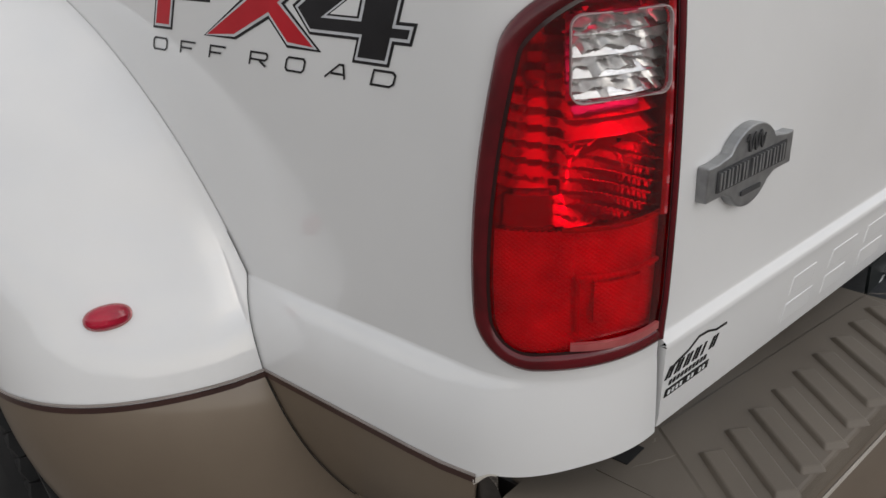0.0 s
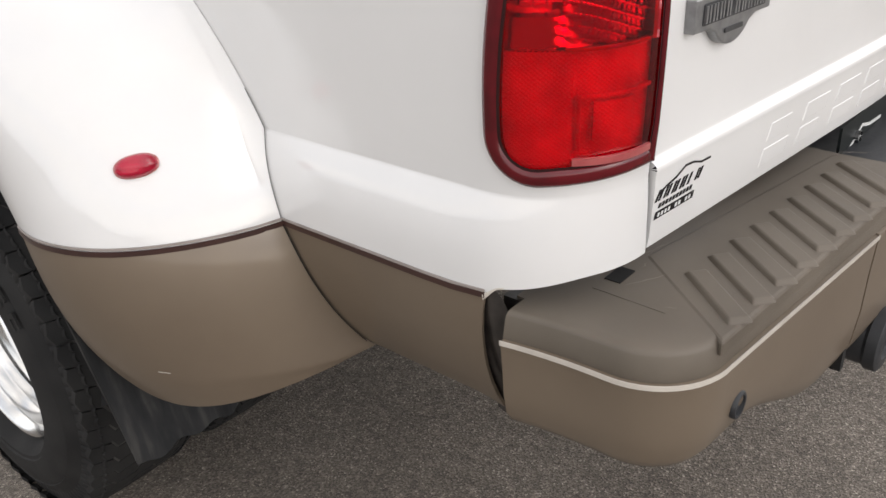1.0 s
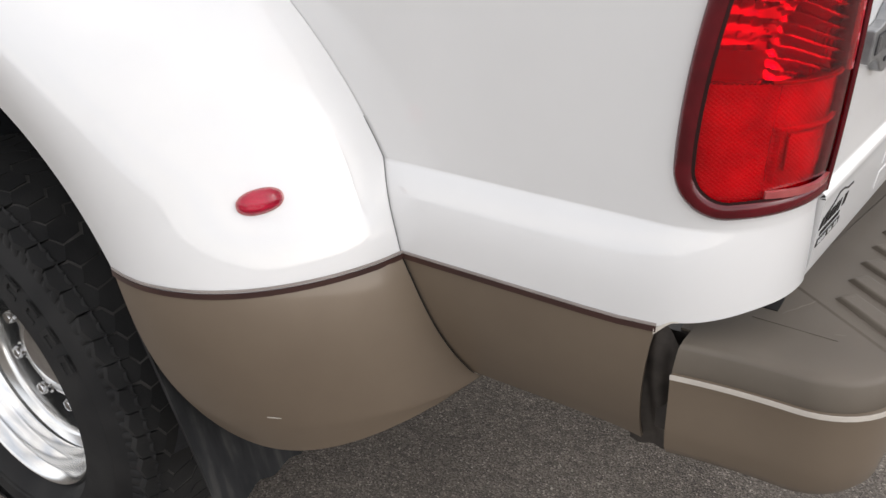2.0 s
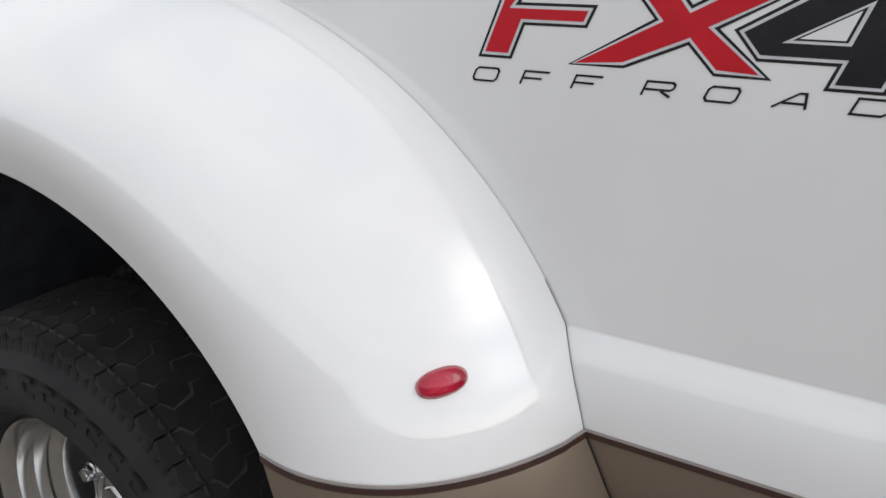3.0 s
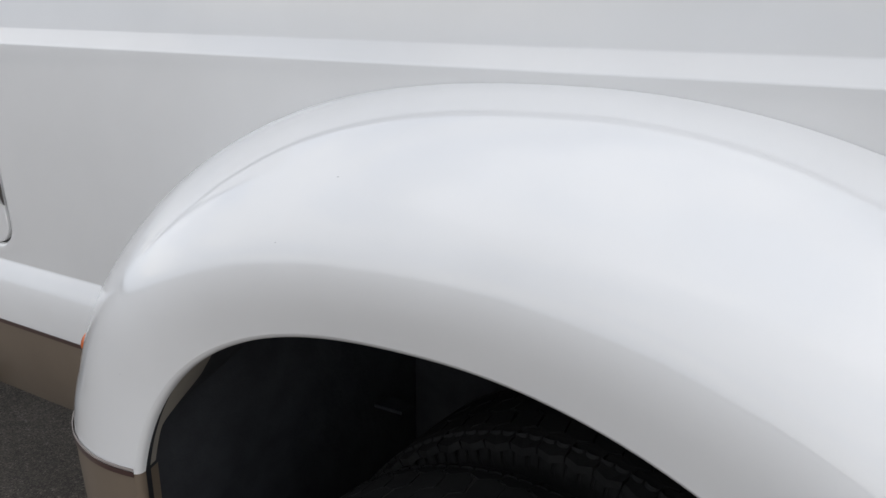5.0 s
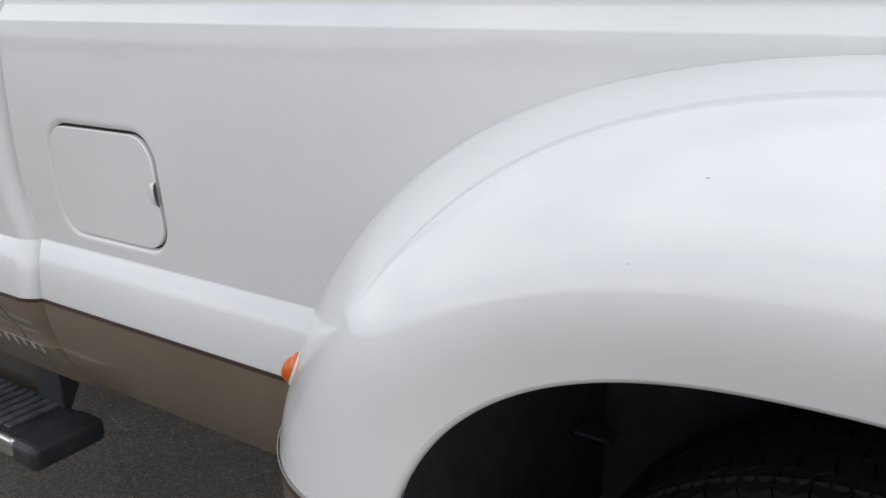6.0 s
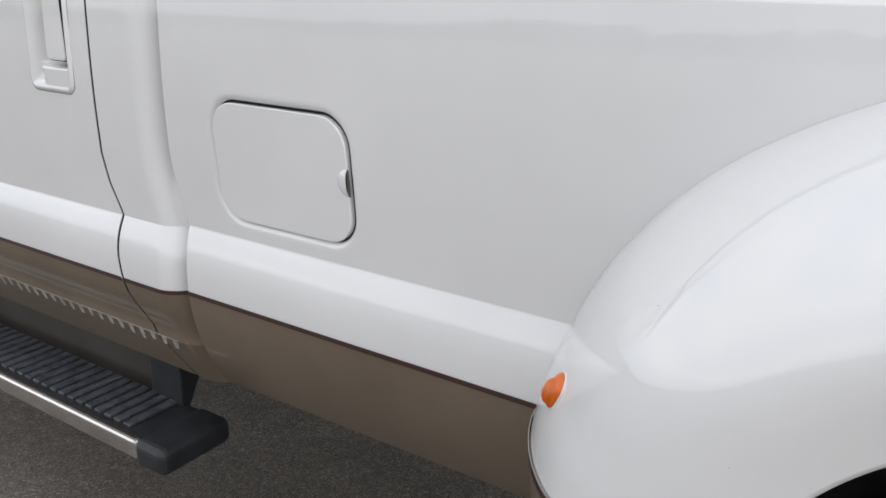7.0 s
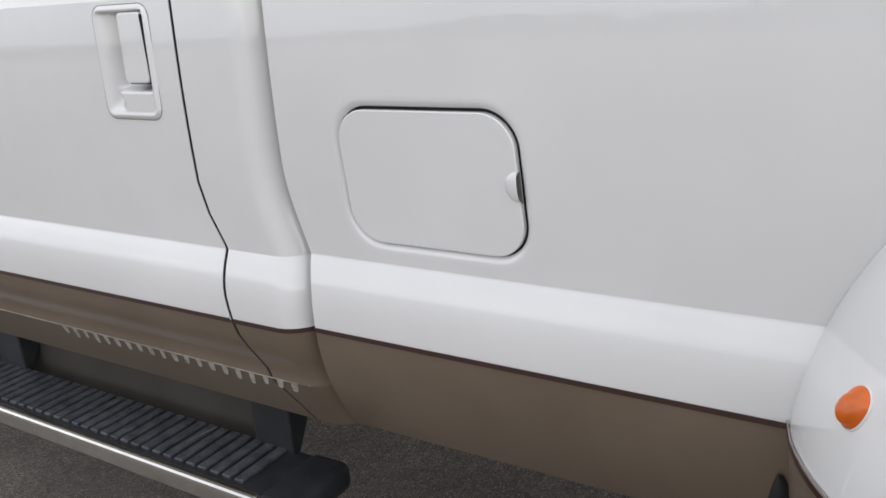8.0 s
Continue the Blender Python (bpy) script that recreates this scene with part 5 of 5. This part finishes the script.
ribbon([(cab_point(u, STRIPE_Z), OUT) for u in steps(door_line(0.75) + 0.004, -1.497, 14)], 0.007, 0.0015, "pinstripe", STRIPE, door_low, "maroon pinstripe")
# dull brown sheet filling the space between rocker and running board
part("board_backing", boxes((CAB_FRONT, -1.765, 0.150, 0.158, 0.33, 0.515)), UNDER, truck, "dull brown sheet behind the running board")
part("underbody", boxes((-1.52, 0.95, 0.56, 2 * MID - 0.56, 0.47, 0.62)), UNDER, truck, "dull brown underbody between the rails")
part("rocker_underside", boxes((CAB_FRONT, -1.52, 0.36, 2 * MID - 0.36, 0.44, 0.60)), BLACK, truck)

# reflections in the rocker painted as pale marks, one for each rib of the board
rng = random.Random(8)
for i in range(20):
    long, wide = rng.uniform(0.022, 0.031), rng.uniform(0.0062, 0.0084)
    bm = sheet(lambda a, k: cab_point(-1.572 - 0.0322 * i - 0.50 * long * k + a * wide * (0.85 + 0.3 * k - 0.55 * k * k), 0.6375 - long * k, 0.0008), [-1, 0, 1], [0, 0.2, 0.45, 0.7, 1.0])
    part("painted_rib_reflection", bm, REFLECTION_SCRATCH, door_low, "pale painted reflection of a board rib")
# the bright reflection along the rocker crease, painted as a pale strip
bm = sheet(lambda u, z: cab_point(u, z, 0.0006), steps(-2.45, -1.54, 30), [0.6365, 0.6395])
part("painted_crease_reflection", bm, REFLECTION_SCRATCH, door_low, "pale painted reflection line along the rocker edge")

# door handle
def handle_out(a, b):
    """Raised bezel, a bowl for the fingers that deepens behind the paddle, and a shelf for the lock cover."""
    qx, qy = max(abs(a) - HW / 2 + 0.02, 0.0), max(abs(b) - HH / 2 + 0.02, 0.0)
    e = 0.02 - math.hypot(qx, qy) if qx or qy else min(HW / 2 - abs(a), HH / 2 - abs(b))
    ridge = 0.0045 * math.sin(min(max(e, 0.0) / 0.010, 1.0) * math.pi * 0.75)
    k = min(ease((0.0555 - a) / 0.004), ease((a + 0.056) / 0.034), ease((0.0785 - b) / 0.006), ease((b + 0.078) / 0.040))
    shelf = ease((-b - 0.037) / 0.008) * ease((a + 0.034 + 0.5 * (b + 0.06)) / 0.020)
    return ridge - 0.030 * k * (1 - shelf)


def handle_place(a, b, d):
    return cab_point(HX + a, HZ + b + 0.008, d)


handle = part("door_handle", sheet(lambda a, b: handle_place(a, b, handle_out(a, b)), steps(-HW / 2, HW / 2, 64), steps(-HH / 2, HH / 2, 84),
                                   lambda a, b: in_rounded(a, b, HW, HH, 0.02)), WHITE, door, "white body coloured pull handle in a recessed bezel", angle=70)
part("bezel_seam", ring_sheet([(HW + 0.0024, HH + 0.0024, 0.0212, 0.0005), (HW + 0.0002, HH + 0.0002, 0.0201, 0.0004)], handle_place), JOINT, handle, "thin grey seam round the bezel")
grip = part("paddle", prism(rounded(0.055, 0.107, 0.007, 4, 0.0235, 0.0225), lambda a, b, d: handle_place(a, b, d - 0.006), 0.010), WHITE, handle, smooth=False)
soften(grip, 0.003, 3)
lock_edge = [(-0.012, -0.045), (0.050, -0.045), (0.052, -0.075), (-0.022, -0.075)]
part("lock_seam", prism([(a * 1.05 - 0.001, -0.060 + (b + 0.060) * 1.10) for a, b in lock_edge], handle_place, 0.0006), JOINT, handle, smooth=False)
lockpad = part("lock_cover", prism(lock_edge, lambda a, b, d: handle_place(a, b, d), 0.0022), WHITE, handle, smooth=False)
soften(lockpad, 0.0015, 3)
part("paddle_slit", boxes((HX + 0.0506, HX + 0.0556, -0.013, 0.005, HZ - 0.034, HZ + 0.070), (HX + 0.002, HX + 0.0548, -0.011, 0.005, HZ - 0.0345, HZ - 0.0315)), GAP, handle)
part("paddle_gap", prism(rounded(0.058, 0.110, 0.006, 4, 0.025, 0.0215), lambda a, b, d: handle_place(a, b, d - 0.024), 0.001), GAP, handle, smooth=False)

# upper cab, plain
bm = bmesh.new()
c = [bm.verts.new(p) for p in ((CAB_FRONT, 0.0, 1.355), (-1.515, 0.0, 1.355), (-1.555, 0.16, 1.93), (-2.95, 0.16, 1.93), (CAB_FRONT, 2 * MID, 1.355), (-1.515, 2 * MID, 1.355), (-1.555, 2 * MID - 0.16, 1.93), (-2.95, 2 * MID - 0.16, 1.93))]
for q in ((0, 1, 2, 3), (4, 7, 6, 5), (1, 5, 6, 2), (0, 3, 7, 4), (3, 2, 6, 7)):
    bm.faces.new([c[k] for k in q])
soften(part("cab_roof", bm, WHITE, truck, "white upper cab", smooth=False), 0.04, 3)
part("side_window", prism([(-2.35, 1.40), (-1.62, 1.40), (-1.66, 1.84), (-2.33, 1.84)], lambda a, b, d: Vector((a, 0.16 * (b - 1.355) / 0.575 - 0.002 - d, b)), 0.004), TINT, truck, "dark tinted side window", smooth=False)
soften(part("hood", boxes((-4.75, CAB_FRONT, 0.02, 2 * MID - 0.02, 0.62, 1.32)), WHITE, truck, "white front body", smooth=False), 0.08, 4)

# ---- running board ----
BX, Y0, Y1, BZT = -1.572, -0.045, 0.118, 0.416
board = soften(part("running_board", boxes((-3.35, BX - 0.07, Y0 + 0.004, Y1, BZT - 0.052, BZT - 0.006)), BLACK, truck, "black running board with ribbed tread and bright edge", smooth=False), 0.010, 3)
for i in range(52):
    bm = bmesh.new()
    x = BX - 0.150 - 0.0315 * i
    box(bm, x - 0.0105, x + 0.0105, Y0 + 0.030, Y1 - 0.012, BZT - 0.007, BZT + 0.0005)
    soften(part("tread_rib", bm, RIB, board, smooth=False), 0.002)
bm = sheet(lambda t, w: Vector((-1.911 + 0.015 * t + w, 0.038 + 0.065 * t, BZT + 0.0012)), steps(0, 1, 6), [-0.0006, 0.0006])
part("board_scratch", bm, REFLECTION_SCRATCH, board, "thin pale scratch across the ribs", smooth=False)
soften(part("bright_edge", boxes((-3.35, BX - 0.080, Y0 - 0.002, Y0 + 0.022, BZT - 0.044, BZT - 0.001)), ALLOY, board, "brushed metal outer edge", smooth=False), 0.009, 3)
cap = part("end_cap", boxes((BX - 0.088, BX, Y0 - 0.004, Y1 + 0.003, BZT - 0.055, BZT + 0.002)), BLACK, board, "black moulded end cap", smooth=False)
soften(cap, 0.018, 4)
for x in (-1.740, -2.592):
    bracket = boxes((x - 0.050, x + 0.046, 0.100, 0.190, 0.40, 0.530))
    for v in bracket.verts:
        if v.co.z < 0.45 and v.co.y > 0.15:
            v.co.y = 0.118
    soften(part("board_bracket", bracket, BLACK, truck, "black running board bracket", smooth=False), 0.004)

far_door = panel("cab_door", lambda z: CAB_FRONT, lambda z: door_line(z) - 0.0034, ZC, WHITE, "white rear cab door", 12)
far_door.scale, far_door.location = (1, -1, 1), (0, 2 * MID, 0)

# far side, the same panels mirrored
for ob in (bed_side, bed_lower, bed_lower_rear, fender, fender_rear, fender_front, tyre, rim, corner, corner_low, door_low, lamp, board, bumper, pad):
    twin = ob.copy()
    twin.scale, twin.location = (1, -1, 1), (0, 2 * MID, 0)
    scene.collection.objects.link(twin)
